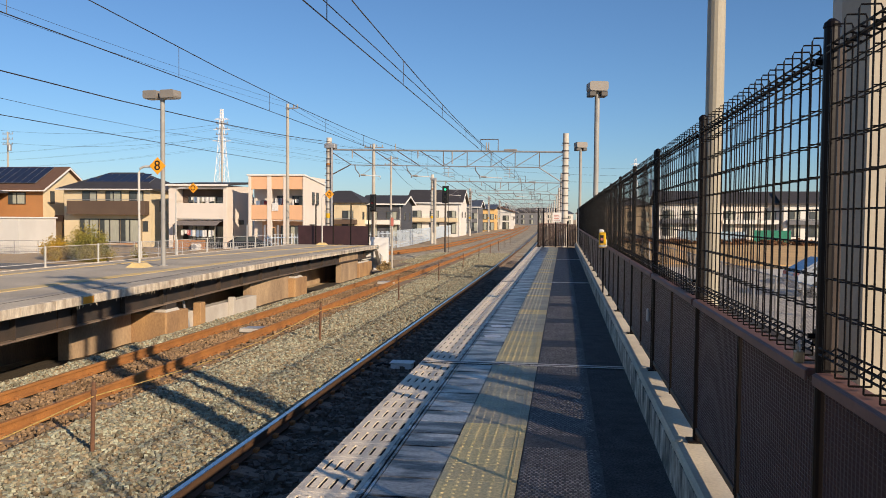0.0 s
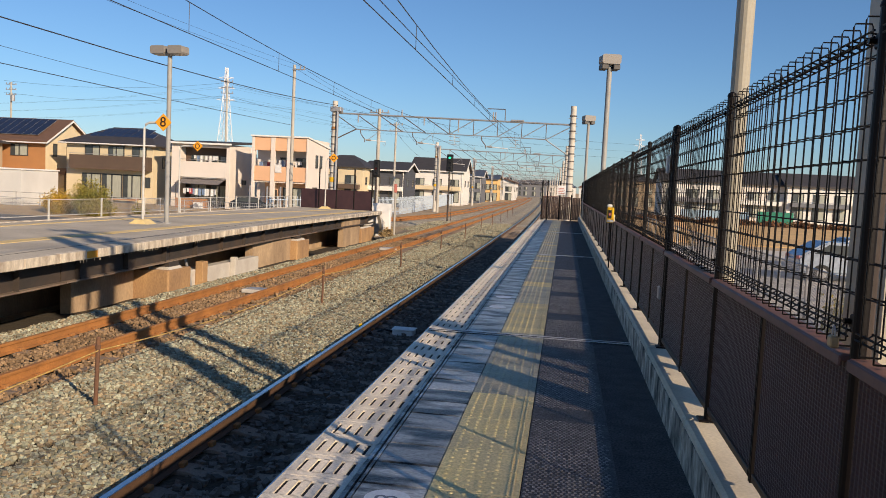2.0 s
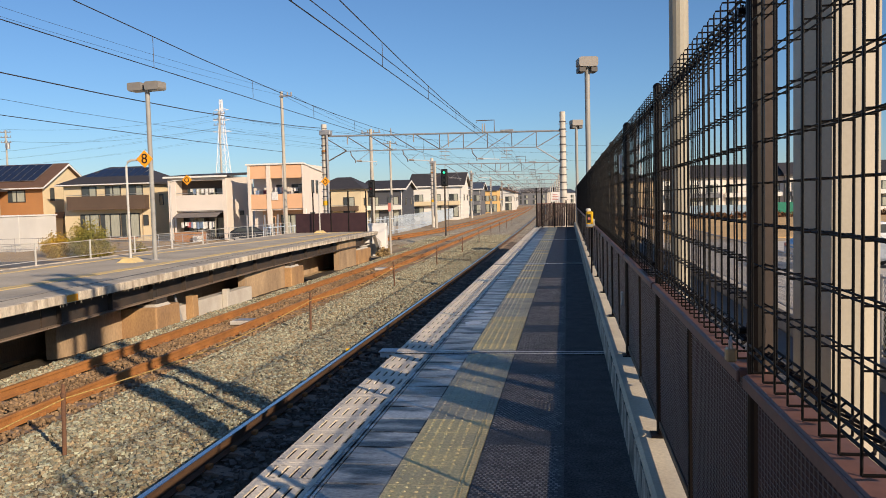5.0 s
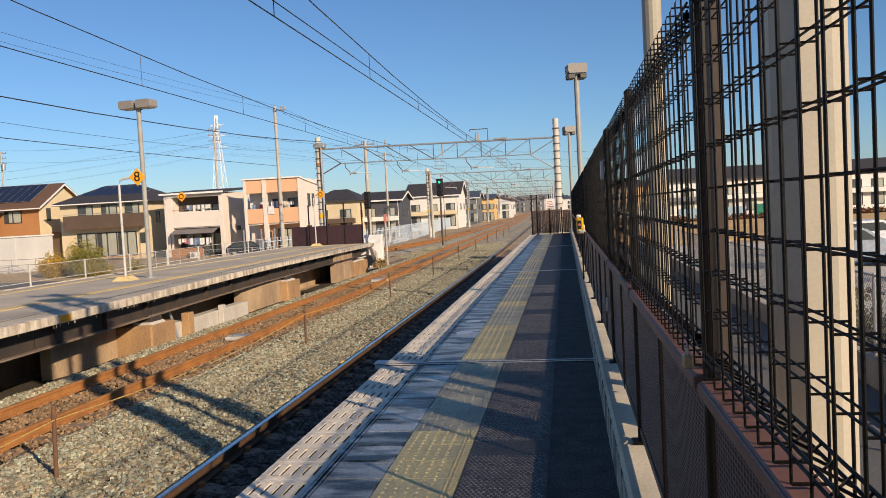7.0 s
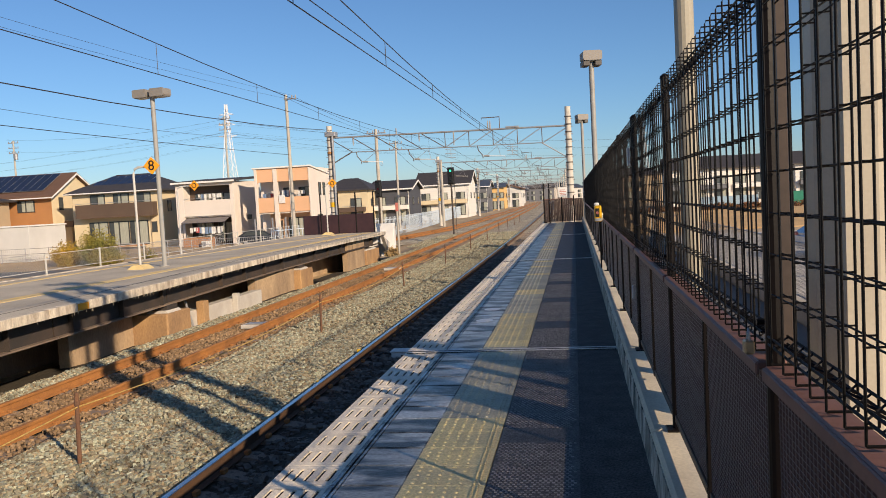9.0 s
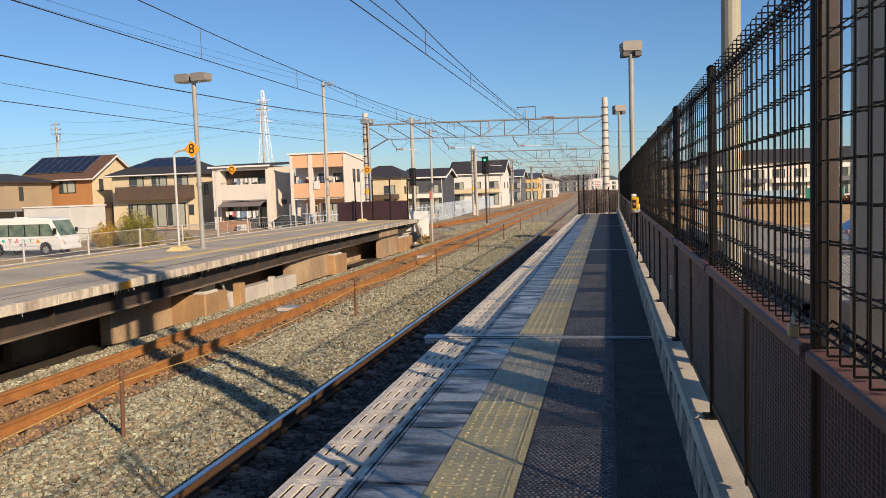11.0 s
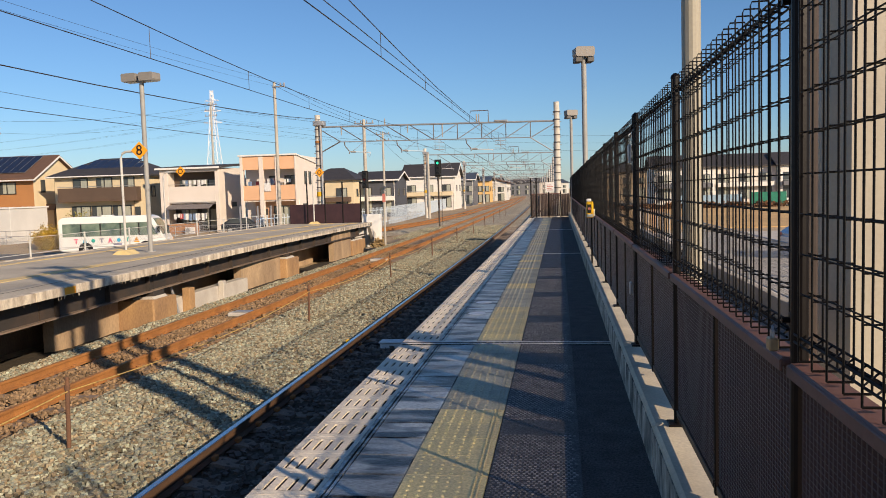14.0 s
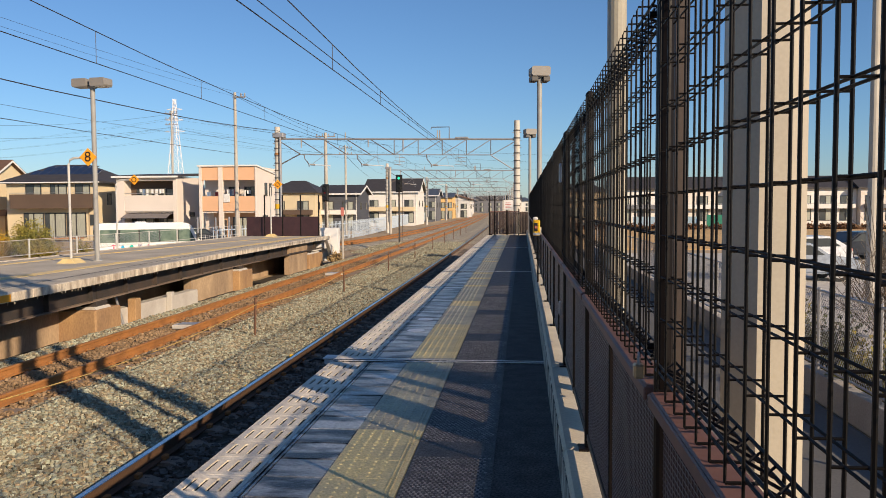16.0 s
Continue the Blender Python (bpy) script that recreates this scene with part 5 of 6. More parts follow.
def laundry(parent, x0, x1, y, z, n):
    rack = part("drying_rack", R((x0, y, z), (x1, y, z), 0.02, 6), GALV, parent)
    for i in range(n):
        x = x0 + (x1 - x0) * (i + random.random() * 0.6) / n
        w, hh = random.uniform(0.2, 0.42), random.uniform(0.3, 0.75)
        bm = bmesh.new()
        bmesh.ops.create_grid(bm, x_segments=4, y_segments=4, size=0.5)
        for v in bm.verts:
            v.co = Vector((x + v.co.x * w, y + 0.02 * math.sin(v.co.x * 19 + i), z - 0.03 - (v.co.y + 0.5) * hh))
        ob = part("garment", bm, LAUNDRY[0 if random.random() < 0.5 else random.randint(1, 2)], rack)
        sol = ob.modifiers.new("thick", "SOLIDIFY")
        sol.thickness = 0.012


def white_house():
    h = thing("house", pose(-38.6, 76, TZ), "two-storey white box house with flat dark roof and recessed balcony", "house")
    W, D = 6.3, 7.0
    part("core_wall", B(0.02, 1.5, 0, W - 0.02, D, 6.5), WALL_WHITE, h)
    part("left_pier", B(0, 0, 0, 0.85, 1.5, 6.4, 0.02), WALL_WHITE, h)
    part("right_pier", B(W - 0.4, 0, 0, W, 1.5, 6.4, 0.02), WALL_WHITE, h)
    part("lintel", B(0.85, 0, 6.1, W - 0.4, 1.5, 6.4, 0.02), WALL_WHITE, h)
    p = part("balcony_front", B(0.85, 0, 3.05, W - 0.4, 0.15, 4.65, 0.015), WALL_WHITE, h)
    part("balcony_floor", B(0.85, 0.15, 2.95, W - 0.4, 1.5, 3.15), WALL_WHITE, p)
    part("balcony_rail", R((0.85, 0.07, 4.85), (W - 0.4, 0.07, 4.85), 0.025, 6), GALV, p)
    part("roof", prism(bmesh.new(), [(-0.35, 6.42), (D + 0.4, 6.9), (D + 0.4, 7.1), (-0.35, 6.62)], -0.3, W + 0.3, "x"), ROOF_DARK, h)
    part("fascia", B(-0.3, -0.42, 6.38, W + 0.3, -0.35, 6.56, 0.01), WHITE, h)
    part("back_recess", B(0.85, 1.44, 3.2, W - 0.4, 1.49, 6.1), BROWN_BALCONY, h, "dark brown recessed balcony wall")
    # dark sheet over the wall paints the shade below the balcony
    part("ground_recess", B(0.85, 1.44, 0, W - 0.4, 1.49, 2.95), SHADOW_VOID, h, "recessed ground floor wall with shade painted dark")
    for x0, x1 in ((1.5, 3.2), (3.8, 5.4)):
        window(h, x0, 3.3, x1, 5.3, 1.44)
        window(h, x0, 0.3, x1, 2.3, 1.44)
    laundry(h, 2.0, 4.8, 0.8, 5.3, 7)
    c = part("terrace_roof", tube(bmesh.new(), [(1.3, -1.6, 2.35), (1.3, -0.6, 2.75), (1.3, 0.4, 2.85)], 0.04, 6), ALU, h)
    part("roof_sheet", prism(bmesh.new(), [(-1.65, 2.38), (-0.6, 2.78), (0.4, 2.9), (0.4, 2.93), (-0.6, 2.81), (-1.65, 2.41)], 1.25, 5.9, "x"), POLY, c, "curved smoky terrace roof sheet")
    for x in (1.35, 5.8):
        part("terrace_post", R((x, -1.55, 0), (x, -1.55, 2.4), 0.045, 8), ALU, c)
    laundry(h, 1.9, 5.4, -0.9, 1.95, 11)
    part("terrace_fence", B(1.4, -1.75, 0, 4.8, -1.7, 0.95, 0.01), WALL_RUST, h, "low brown terrace fence")
    ac = part("air_conditioner", B(3.6, -2.3, 0, 4.5, -1.95, 0.6, 0.02), WHITE, h)
    part("fan_grille", R((3.9, -2.31, 0.3), (3.9, -2.32, 0.3), 0.22, 16), GALV, ac)
    window(h, 3.2, 2.5, 4.1, 2.9, side=W, curtains=False)
    part("downpipe", R((W + 0.05, 5.4, 0), (W + 0.05, 5.4, 6.4), 0.05, 8), WHITE, h)


POLY = mat("smoky_plastic", (0.10, 0.09, 0.10), rough=0.2, spec=0.5)


def pink_house():
    h = thing("house", pose(-29.6, 75, TZ), "white and salmon two-storey house with open balconies and laundry", "house")
    W, D, H = 5.75, 7.2, 7.4
    part("core_wall", B(0.02, 1.5, 0, W - 0.02, D, H - 0.02), WALL_WHITE, h)
    part("side_wall", B(W - 0.14, 0, 0, W, 1.5, H - 0.1, 0.01), WALL_WHITE, h)
    part("roof", prism(bmesh.new(), [(-0.12, H - 0.02), (D + 0.15, H - 0.75), (D + 0.15, H - 0.6), (-0.12, H + 0.12)], -0.12, W + 0.12, "x"), WHITE, h)
    for x0, x1 in ((0.0, 0.28), (1.95, 2.38), (3.62, 3.92)):
        part("pier", B(x0, 0, 0, x1, 0.35, H - 0.04, 0.015), WALL_WHITE, h)
    for x0, x1 in ((0.28, 1.95), (2.38, 3.62), (3.92, 5.61)):
        part("upper_panel", B(x0, 0.06, H - 1.35, x1, 0.2, H - 0.06, 0.01), WALL_ORANGE, h, "salmon upper panel")
        part("balcony_panel", B(x0, 0.06, 3.05, x1, 0.2, 4.5, 0.01), WALL_ORANGE, h, "salmon balcony panel")
    part("balcony_floor", B(0.28, 0.2, 2.9, W - 0.14, 1.5, 3.1), WALL_WHITE, h)
    part("ground_wall", B(1.0, 1.2, 0, W - 0.14, 1.49, 2.9), WALL_ORANGE, h, "salmon ground floor wall")
    for x0, x1 in ((2.5, 3.5), (4.1, 5.3)):
        window(h, x0, 3.2, x1, 5.4, 1.48)
    window(h, 3.0, 0.2, 4.9, 2.4, 1.18)
    part("front_door", B(1.5, 1.14, 0, 2.3, 1.2, 2.2, 0.01), ALU, h)
    laundry(h, 0.6, 1.8, 0.9, 4.95, 2)
    laundry(h, 2.5, 3.5, 0.9, 5.2, 4)
    laundry(h, 4.0, 5.2, 0.9, 5.1, 2)
    bm = bmesh.new()
    box(bm, 2.45, -0.02, 3.9, 3.1, 0.03, 4.7, 0.01)
    part("bedding", bm, LAUNDRY[0], h, "white bedding hung over the balcony")
    for y0 in (2.6, 4.0):
        window(h, y0, 4.6, y0 + 0.55, 5.8, side=W, curtains=False)
    window(h, 1.9, 2.1, 3.2, 2.55, side=W, curtains=False)
    window(h, 4.3, 0.8, 4.75, 2.4, side=W, curtains=False)
    part("downpipe", R((W + 0.05, 0.5, 0), (W + 0.05, 0.5, 3.0), 0.04, 8), WHITE, h)


beige_house(), brown_house(), tan_house(), white_house(), pink_house()


def plain_house(x, y, w, d, eave, rise, wall, roof, label, turn=0.0, gable="x", z=TZ, balcony=None, trim=False):
    """A farther two-storey house: walls, roof, windows by storey, balcony front."""
    h = thing("house", pose(x, y, z, 0, 0, turn), label, "house")
    part("wall", B(0, 0, 0, w, d, eave), wall, h)
    if gable == "hip":
        part("roof", hip_roof(bmesh.new(), -0.5, -0.5, w + 0.5, d + 0.5, eave + 0.1, rise, min(w, d) * 0.42), roof, h)
    else:
        n = (d if gable == "x" else w)
        prof = [(-0.5, eave - 0.1), (n / 2, eave + rise), (n + 0.5, eave - 0.1), (n + 0.5, eave + 0.1), (n / 2, eave + rise + 0.22), (-0.5, eave + 0.1)]
        part("roof", prism(bmesh.new(), prof, -0.5, (w if gable == "x" else d) + 0.5, gable), roof, h)
        tri = [(0, eave - 0.02), (n, eave - 0.02), (n / 2, eave + rise - 0.02)]
        for a in (0.0, (w if gable == "x" else d) - 0.1):
            part("gable_wall", prism(bmesh.new(), tri, a, a + 0.1, gable), wall, h)
    k = max(2, int(w / 2.8))
    for i in range(k):
        xm = w * (i + 0.5) / k
        window(h, xm - 0.75, eave * 0.56, xm + 0.75, eave * 0.56 + 1.2)
        window(h, xm - 0.8, 0.6, xm + 0.8, 2.4)
    for i in range(2):
        ym = d * (i + 0.5) / 2
        window(h, ym - 0.4, eave * 0.57, ym + 0.4, eave * 0.57 + 1.0, side=w, curtains=False)
    if trim:
        part("fascia", B(-0.5, -0.56, eave - 0.14, w + 0.5, -0.5, eave + 0.06), WHITE, h, "white fascia board")
        if gable == "x":
            part("barge_board", prism(bmesh.new(), [(-0.52, eave - 0.22), (d / 2, eave + rise - 0.1), (d + 0.52, eave - 0.22), (d + 0.52, eave + 0.02), (d / 2, eave + rise + 0.14), (-0.52, eave + 0.02)], w + 0.5, w + 0.56, "x"), WHITE, h, "white barge board")
        part("downpipe", R((w - 0.25, -0.06, 0), (w - 0.25, -0.06, eave), 0.05, 6), WHITE, h)
    if balcony:
        part("balcony_rail", R((w * 0.05, -0.85, eave * 0.56 + 0.12), (w * 0.95, -0.85, eave * 0.56 + 0.12), 0.03, 6), GALV, h)
        part("balcony", B(w * 0.05, -0.9, eave * 0.44, w * 0.95, 0.0, eave * 0.56, 0.02), balcony, h)
    return h


plain_house(-33.6, 108, 6.8, 8, 5.4, 1.7, WALL_CREAM, ROOF_DARK, "cream house with dark roof behind the pale fence", gable="hip", balcony=BROWN_BALCONY)
plain_house(-27.4, 112, 5.8, 8, 5.3, 1.15, WALL_NAVY, ROOF_DARK, "dark grey house with white gable trim and white window frames", gable="x", balcony=WALL_PALE, trim=True)
plain_house(-26.1, 140, 9.4, 9, 6.05, 2.25, WALL_PALE, ROOF_DARK, "large white house with black gabled roof and cream balcony", gable="x", balcony=WALL_CREAM, trim=True)
plain_house(-21.0, 172, 4.2, 9, 5.8, 1.4, WALL_GREY, ROOF_BLUE, "grey house with blue-grey roof", gable="x", trim=True)
plain_house(-17.9, 185, 3.4, 9, 5.6, 0.9, WALL_YELLOW, ROOF_BLUE, "yellow-orange house with solar roof", gable="x")
plain_house(-43, 118, 9, 8, 5.6, 2.0, WALL_TAN, ROOF_BROWN, "tan house behind the front row", gable="hip")
plain_house(-58, 120, 9, 8, 5.6, 2.0, WALL_PALE, ROOF_DARK, "pale house behind the front row", gable="hip")
rng = random.Random(4)
walls, roofs = (WALL_PALE, WALL_CREAM, WALL_WHITE, WALL_TAN, WALL_GREY), (ROOF_DARK, ROOF_BLUE, ROOF_BROWN)
names = {WALL_PALE: "pale", WALL_CREAM: "cream", WALL_WHITE: "white", WALL_TAN: "tan", WALL_GREY: "grey", ROOF_DARK: "dark", ROOF_BLUE: "blue-grey", ROOF_BROWN: "brown"}
for i in range(30):
    y = 205 + 13 * i
    x = bend(min(y, 320)) - 16 - 14 * (i % 3) - rng.uniform(0, 8)
    if y > 320:
        x -= (y - 320) * 0.12
    w, r = rng.choice(walls), rng.choice(roofs)
    plain_house(x, y, rng.uniform(7, 11), 8, rng.uniform(5, 6), rng.uniform(1.4, 2.2), w, r, f"distant {names[w]} house with {names[r]} roof along the line", rng.uniform(-8, 8), rng.choice(("x", "y", "hip")))


GARAGE = mat("garage_sheet", (0.60, 0.59, 0.56), (0.54, 0.53, 0.5), 0.6, 0.7, fine=0.05)


def low_building():
    h = thing("garage", pose(-52.5, 61, TZ), "low white prefabricated garage with a grey carport roof", "garage")
    part("wall", B(3.6, 0, -0.3, 8.2, 5, 3.0, 0.02), GARAGE, h)
    part("roof_edge", B(3.5, -0.1, 3.0, 8.3, 5.1, 3.12, 0.02), WHITE, h)
    part("carport_roof", B(-6, -0.2, 2.75, 3.4, 5, 2.95, 0.02), GREY_STEEL, h)
    for x in (-5.5, -1.5, 2.8):
        part("carport_post", R((x, 0, 0), (x, 0, 2.75), 0.06, 8), GALV, h)
    part("rear_wall", B(-6, 5, 0, 3.5, 5.1, 2.7), GREY_STEEL, h)


low_building()


# garden fences, road, shrubs
def garden_fence(x0, y0, x1, y1, label):
    f = thing("garden_fence", pose(0, 0, 0), label, "fence", kind="structure")
    n = max(2, int(math.hypot(x1 - x0, y1 - y0) / 2))
    for i in range(n + 1):
        x, y = x0 + (x1 - x0) * i / n, y0 + (y1 - y0) * i / n
        part("fence_post", R((x, y, TZ - 0.1), (x, y, TZ + 1.2), 0.035, 6), GALV, f)
    for z in (0.25, 0.7, 1.15):
        part("rail", R((x0, y0, TZ + z), (x1, y1, TZ + z), 0.022, 6), GALV, f)
    bm = bmesh.new()
    for i in range(n * 12):
        x, y = x0 + (x1 - x0) * i / (n * 12), y0 + (y1 - y0) * i / (n * 12)
        rod(bm, (x, y, TZ + 0.2), (x, y, TZ + 1.15), 0.008, 3)
    part("bars", bm, GALV, f)["kind"] = "stuff"


garden_fence(-62, 57.5, -22, 63, "thin grey steel garden fence before the houses")
bm = bmesh.new()
a = [(-90, 47.0), (-32, 47.0), (-25, 47.8), (-20.0, 51), (-19.2, 57), (-20.5, 75), (-21.5, 100)]
b = [(-90, 52.6), (-34, 52.6), (-28.5, 53.4), (-26, 55.5), (-24.6, 59.9), (-23.4, 75), (-24.5, 100)]
GZ = -2.21
va = [bm.verts.new((x, y, (GZ if y < 57 else TZ) + 0.02)) for x, y in a]
vb = [bm.verts.new((x, y, (GZ if y < 57 else TZ) + 0.02)) for x, y in b]
for i in range(len(a) - 1):
    bm.faces.new((va[i], va[i + 1], vb[i + 1], vb[i]))
tagged(part("road", bm, ROAD), "grey asphalt lane passing behind the far platform", "road", kind="structure")


def shrub(x, y, z, rx, rz, leaves, leaf, material, label, category="shrub", bare=False):
    s = thing(category.replace(" ", "_"), pose(x, y, z), label, category)
    rg = random.Random(int(abs(x * 13 + y * 7)))
    tw = bmesh.new()
    tips = []
    for i in range(26 if not bare else 60):
        a, e = rg.uniform(0, math.tau), rg.uniform(0.25, 1.4)
        ln = rz * rg.uniform(0.5, 1.0)
        tip = Vector((math.cos(a) * math.cos(e) * rx, math.sin(a) * math.cos(e) * rx, math.sin(e) * ln))
        mid = tip * 0.5 + Vector((rg.uniform(-0.1, 0.1), rg.uniform(-0.1, 0.1), 0.1))
        tube(tw, [(0, 0, 0), tuple(mid), tuple(tip)], 0.014 if not bare else 0.006, 4)
        tips.append(tip)
    if bare:
        for tip in list(tips):
            for _ in range(4):
                a = tip * rg.uniform(0.4, 0.85)
                tube(tw, [tuple(a), tuple(a + Vector((rg.uniform(-0.3, 0.3), rg.uniform(-0.3, 0.3), rg.uniform(0.1, 0.55))))], 0.004, 3)
    part("branches", tw, BARK, s)
    if not bare:
        verts, faces = [], []
        for i in range(leaves):
            t = rg.choice(tips)
            f = rg.uniform(0.35, 1.08)
            c = t * f + Vector((rg.gauss(0, 0.13) * rx, rg.gauss(0, 0.13) * rx, rg.gauss(0, 0.1) * rz))
            c.z = max(0.05, c.z)
            q = Euler((rg.uniform(-1.2, 1.2), rg.uniform(-1.2, 1.2), rg.uniform(0, 6.3))).to_matrix()
            k = len(verts)
            for u, v in ((-0.5, 0), (0, -0.35), (0.5, 0), (0, 0.35)):
                verts.append(tuple(c + q @ Vector((u * leaf, v * leaf, 0))))
            faces.append((k, k + 1, k + 2, k + 3))
        me = bpy.data.meshes.new("foliage")
        me.from_pydata(verts, [], faces)
        me.materials.append(material)
        ob = new("foliage", me)
        ob.parent = s


BARK = mat("bark", (0.12, 0.09, 0.06), (0.09, 0.07, 0.05), 6, 0.9, fine=0.2)
LEAF = mat("leaf_green", (0.16, 0.17, 0.035), (0.30, 0.22, 0.035), 0.9, 0.7, island=0.4)
LEAF_YELLOW = mat("leaf_yellow", (0.60, 0.36, 0.025), (0.30, 0.23, 0.04), 1.2, 0.7, island=0.4)
LEAF_DARK = mat("leaf_dark", (0.05, 0.06, 0.022), (0.08, 0.075, 0.025), 1, 0.7, island=0.4)
shrub(-35.0, 56.5, GZ, 1.75, 2.6, 9000, 0.15, LEAF, "rounded green and yellow garden shrub")
shrub(-38.2, 57, GZ, 1.2, 1.9, 6000, 0.14, LEAF_YELLOW, "small yellow-leaved garden shrub")
shrub(-31.5, 57.5, GZ, 0.7, 1.3, 900, 0.1, LEAF, "low green garden shrub")
shrub(-7.9, 40.6, -1.4, 0.4, 0.5, 900, 0.12, mat("dry_grass", (0.42, 0.30, 0.14), (0.32, 0.23, 0.11), 3, 0.9, island=0.3), "clump of dry pale grass beside the track", "grass clump")


def car(x, y, z, turn, paint, label):
    c = thing("car", pose(x, y, z, 0, 0, turn), label, "car")
    body = prism(bmesh.new(), [(-2.1, 0.3), (2.05, 0.3), (2.12, 0.62), (1.95, 0.85), (1.0, 0.98), (0.35, 1.42), (-1.2, 1.46), (-1.95, 1.0), (-2.15, 0.85)], -0.84, 0.84)
    bmesh.ops.bevel(body, geom=body.edges[:], offset=0.07, segments=2, affect="EDGES")
    part("body", body, paint, c)
    part("side_window", prism(bmesh.new(), [(0.8, 0.98), (0.28, 1.34), (-1.1, 1.37), (-1.6, 1.02)], -0.85, 0.85), GLASS, c)
    part("windscreen", prism(bmesh.new(), [(1.02, 0.99), (0.42, 1.39), (0.35, 1.38), (0.9, 0.98)], -0.68, 0.68), GLASS, c)
    for wx in (-1.3, 1.3):
        for wy in (-0.78, 0.78):
            w = part("wheel", R((wx, wy - 0.1, 0.32), (wx, wy + 0.1, 0.32), 0.32, 20), BLACK, c)
            part("rim", R((wx, wy - 0.108, 0.32), (wx, wy + 0.108, 0.32), 0.19, 12), GALV, w)
    for s in (-1, 1):
        part("headlight", B(1.98, s * 0.6 - 0.18, 0.6, 2.1, s * 0.6 + 0.18, 0.75, 0.03), LENS, c)
        part("tail_light", B(-2.13, s * 0.62 - 0.15, 0.75, -2.0, s * 0.62 + 0.15, 0.92, 0.02), SIGN_RED, c)


CAR_WHITE = mat("white_car_paint", (0.72, 0.74, 0.76), rough=0.22, fine=0.02, spec=0.6)
CAR_DARK = mat("dark_car_paint", (0.03, 0.035, 0.045), rough=0.2, fine=0.02, spec=0.6)
CAR_SILVER = mat("silver_car_paint", (0.42, 0.47, 0.54), rough=0.25, metal=0.4, fine=0.02)
car(-28.2, 72.2, TZ, 20, CAR_DARK, "dark parked car before the salmon house")
car(-24.5, 128, TZ, 10, CAR_WHITE, "white parked car before the large white house")
# grey posts and wire by the lane
for x in (-26.0, -24.4, -23.2):
    u = thing("gate_post", pose(x, 66, TZ), "pale grey steel gate post beside the lane", "post", group="gate posts")
    part("shaft", B(-0.06, -0.06, 0, 0.06, 0.06, 2.6, 0.01), GALV, u)


# lane, car park, fences and houses beyond the platform fence
LZ = -1.40
bm = B(3.2, -14, LZ - 0.2, 5.9, 60, LZ + 0.02)
tagged(part("lane", bm, ROAD), "narrow grey concrete lane below the platform fence", "road", kind="structure")
tagged(part("car_park", B(6.2, 15, LZ - 0.2, 40, 48, LZ + 0.012), PALE_CONCRETE), "pale grey concrete car park", "car park", kind="structure")


def chain_fence():
    f = thing("chain_link_fence", pose(0, 0, 0), "galvanised chain-link fence on a low concrete wall", "fence", kind="structure")
    part("low_wall", B(5.95, -6, LZ, 6.12, 48, LZ + 0.42, 0.01), CONCRETE, f)
    for k in range(28):
        y = -6 + 2 * k
        part("fence_post", R((6.03, y, LZ + 0.4), (6.03, y, LZ + 1.62), 0.025, 8), GALV, f)
    for z in (0.5, 1.58):
        part("rail", R((6.03, -6, LZ + z), (6.03, 48, LZ + z), 0.018, 6), GALV, f)
    bm = bmesh.new()
    for k in range(330):
        y = 5 + k * 0.075
        for s in (-1, 1):
            a, b = Vector((6.03, y, LZ + 0.5)), Vector((6.03, y + s * 1.08, LZ + 1.58))
            d = Vector((0, 0.003, 0))
            v = [bm.verts.new(p) for p in (a - d, a + d, b + d, b - d)]
            bm.faces.new(v)
            u = Vector((0.003, 0, 0))
            v = [bm.verts.new(p) for p in (a - u, a + u, b + u, b - u)]
            bm.faces.new(v)
    part("chain_link", bm, GALV, f)["kind"] = "stuff"


chain_fence()
for i, y in enumerate((9.5, 11.5, 13.4, 15.4)):
    shrub(6.7, y, LZ, 0.7, 1.25, 1500, 0.09, LEAF if i % 2 else LEAF_DARK, "straggly green hedge bush behind chain-link", "hedge bush")
shrub(9.3, 17.5, LZ, 1.2, 3.2, 0, 0.1, LEAF, "bare leafless young tree beside the car park", "bare tree", bare=True)
shrub(12.4, 24.5, LZ, 1.1, 2.6, 0, 0.1, LEAF, "bare leafless young tree beside the car park", "bare tree", bare=True)
car(11.9, 31.0, LZ, 2, CAR_SILVER, "pale silver car parked on the asphalt")
car(13.8, 36.6, LZ, 182, CAR_WHITE, "white car parked on the asphalt")
car(18.6, 42.5, LZ, 200, CAR_DARK, "dark car parked on the asphalt")
car(22.5, 37.5, LZ, 184, CAR_WHITE, "white car parked on the asphalt")
FIELD = mat("dry_field", (0.62, 0.40, 0.17), (0.48, 0.31, 0.14), 0.25, 0.95, bump=0.5, bscale=8, fine=0.25)
tagged(part("field", B(5, 52, LZ - 0.2, 90, 96, LZ + 0.05), FIELD), "dry golden-brown field behind the car park", "field", kind="structure")
HEDGE = mat("brown_hedge_leaf", (0.20, 0.085, 0.04), (0.12, 0.07, 0.03), 0.8, 0.85, island=0.4)
for i in range(14):
    shrub(8 + 3.4 * i, 95, LZ, 2.0, 0.75, 900, 0.3, HEDGE, "reddish-brown winter hedge before the houses", "hedge bush")
for i in range(6):
    x = 15 + 8.6 * i
    h = plain_house(x, 118 + 1.2 * (i % 2), 8.5, 8, 5.2, 1.7, (WALL_PALE, WALL_WHITE, WALL_PALE)[i % 3], ROOF_DARK, "white two-storey terraced house with dark tiled roof", 0, "x", LZ, (WALL_GREY, WALL_PALE)[i % 2])
NET = mat("green_sheet", (0.02, 0.20, 0.13), (0.02, 0.16, 0.10), 2, 0.7)
n = thing("green_screen", pose(24.2, 100, LZ), "green mesh screen fence behind the field", "screen")
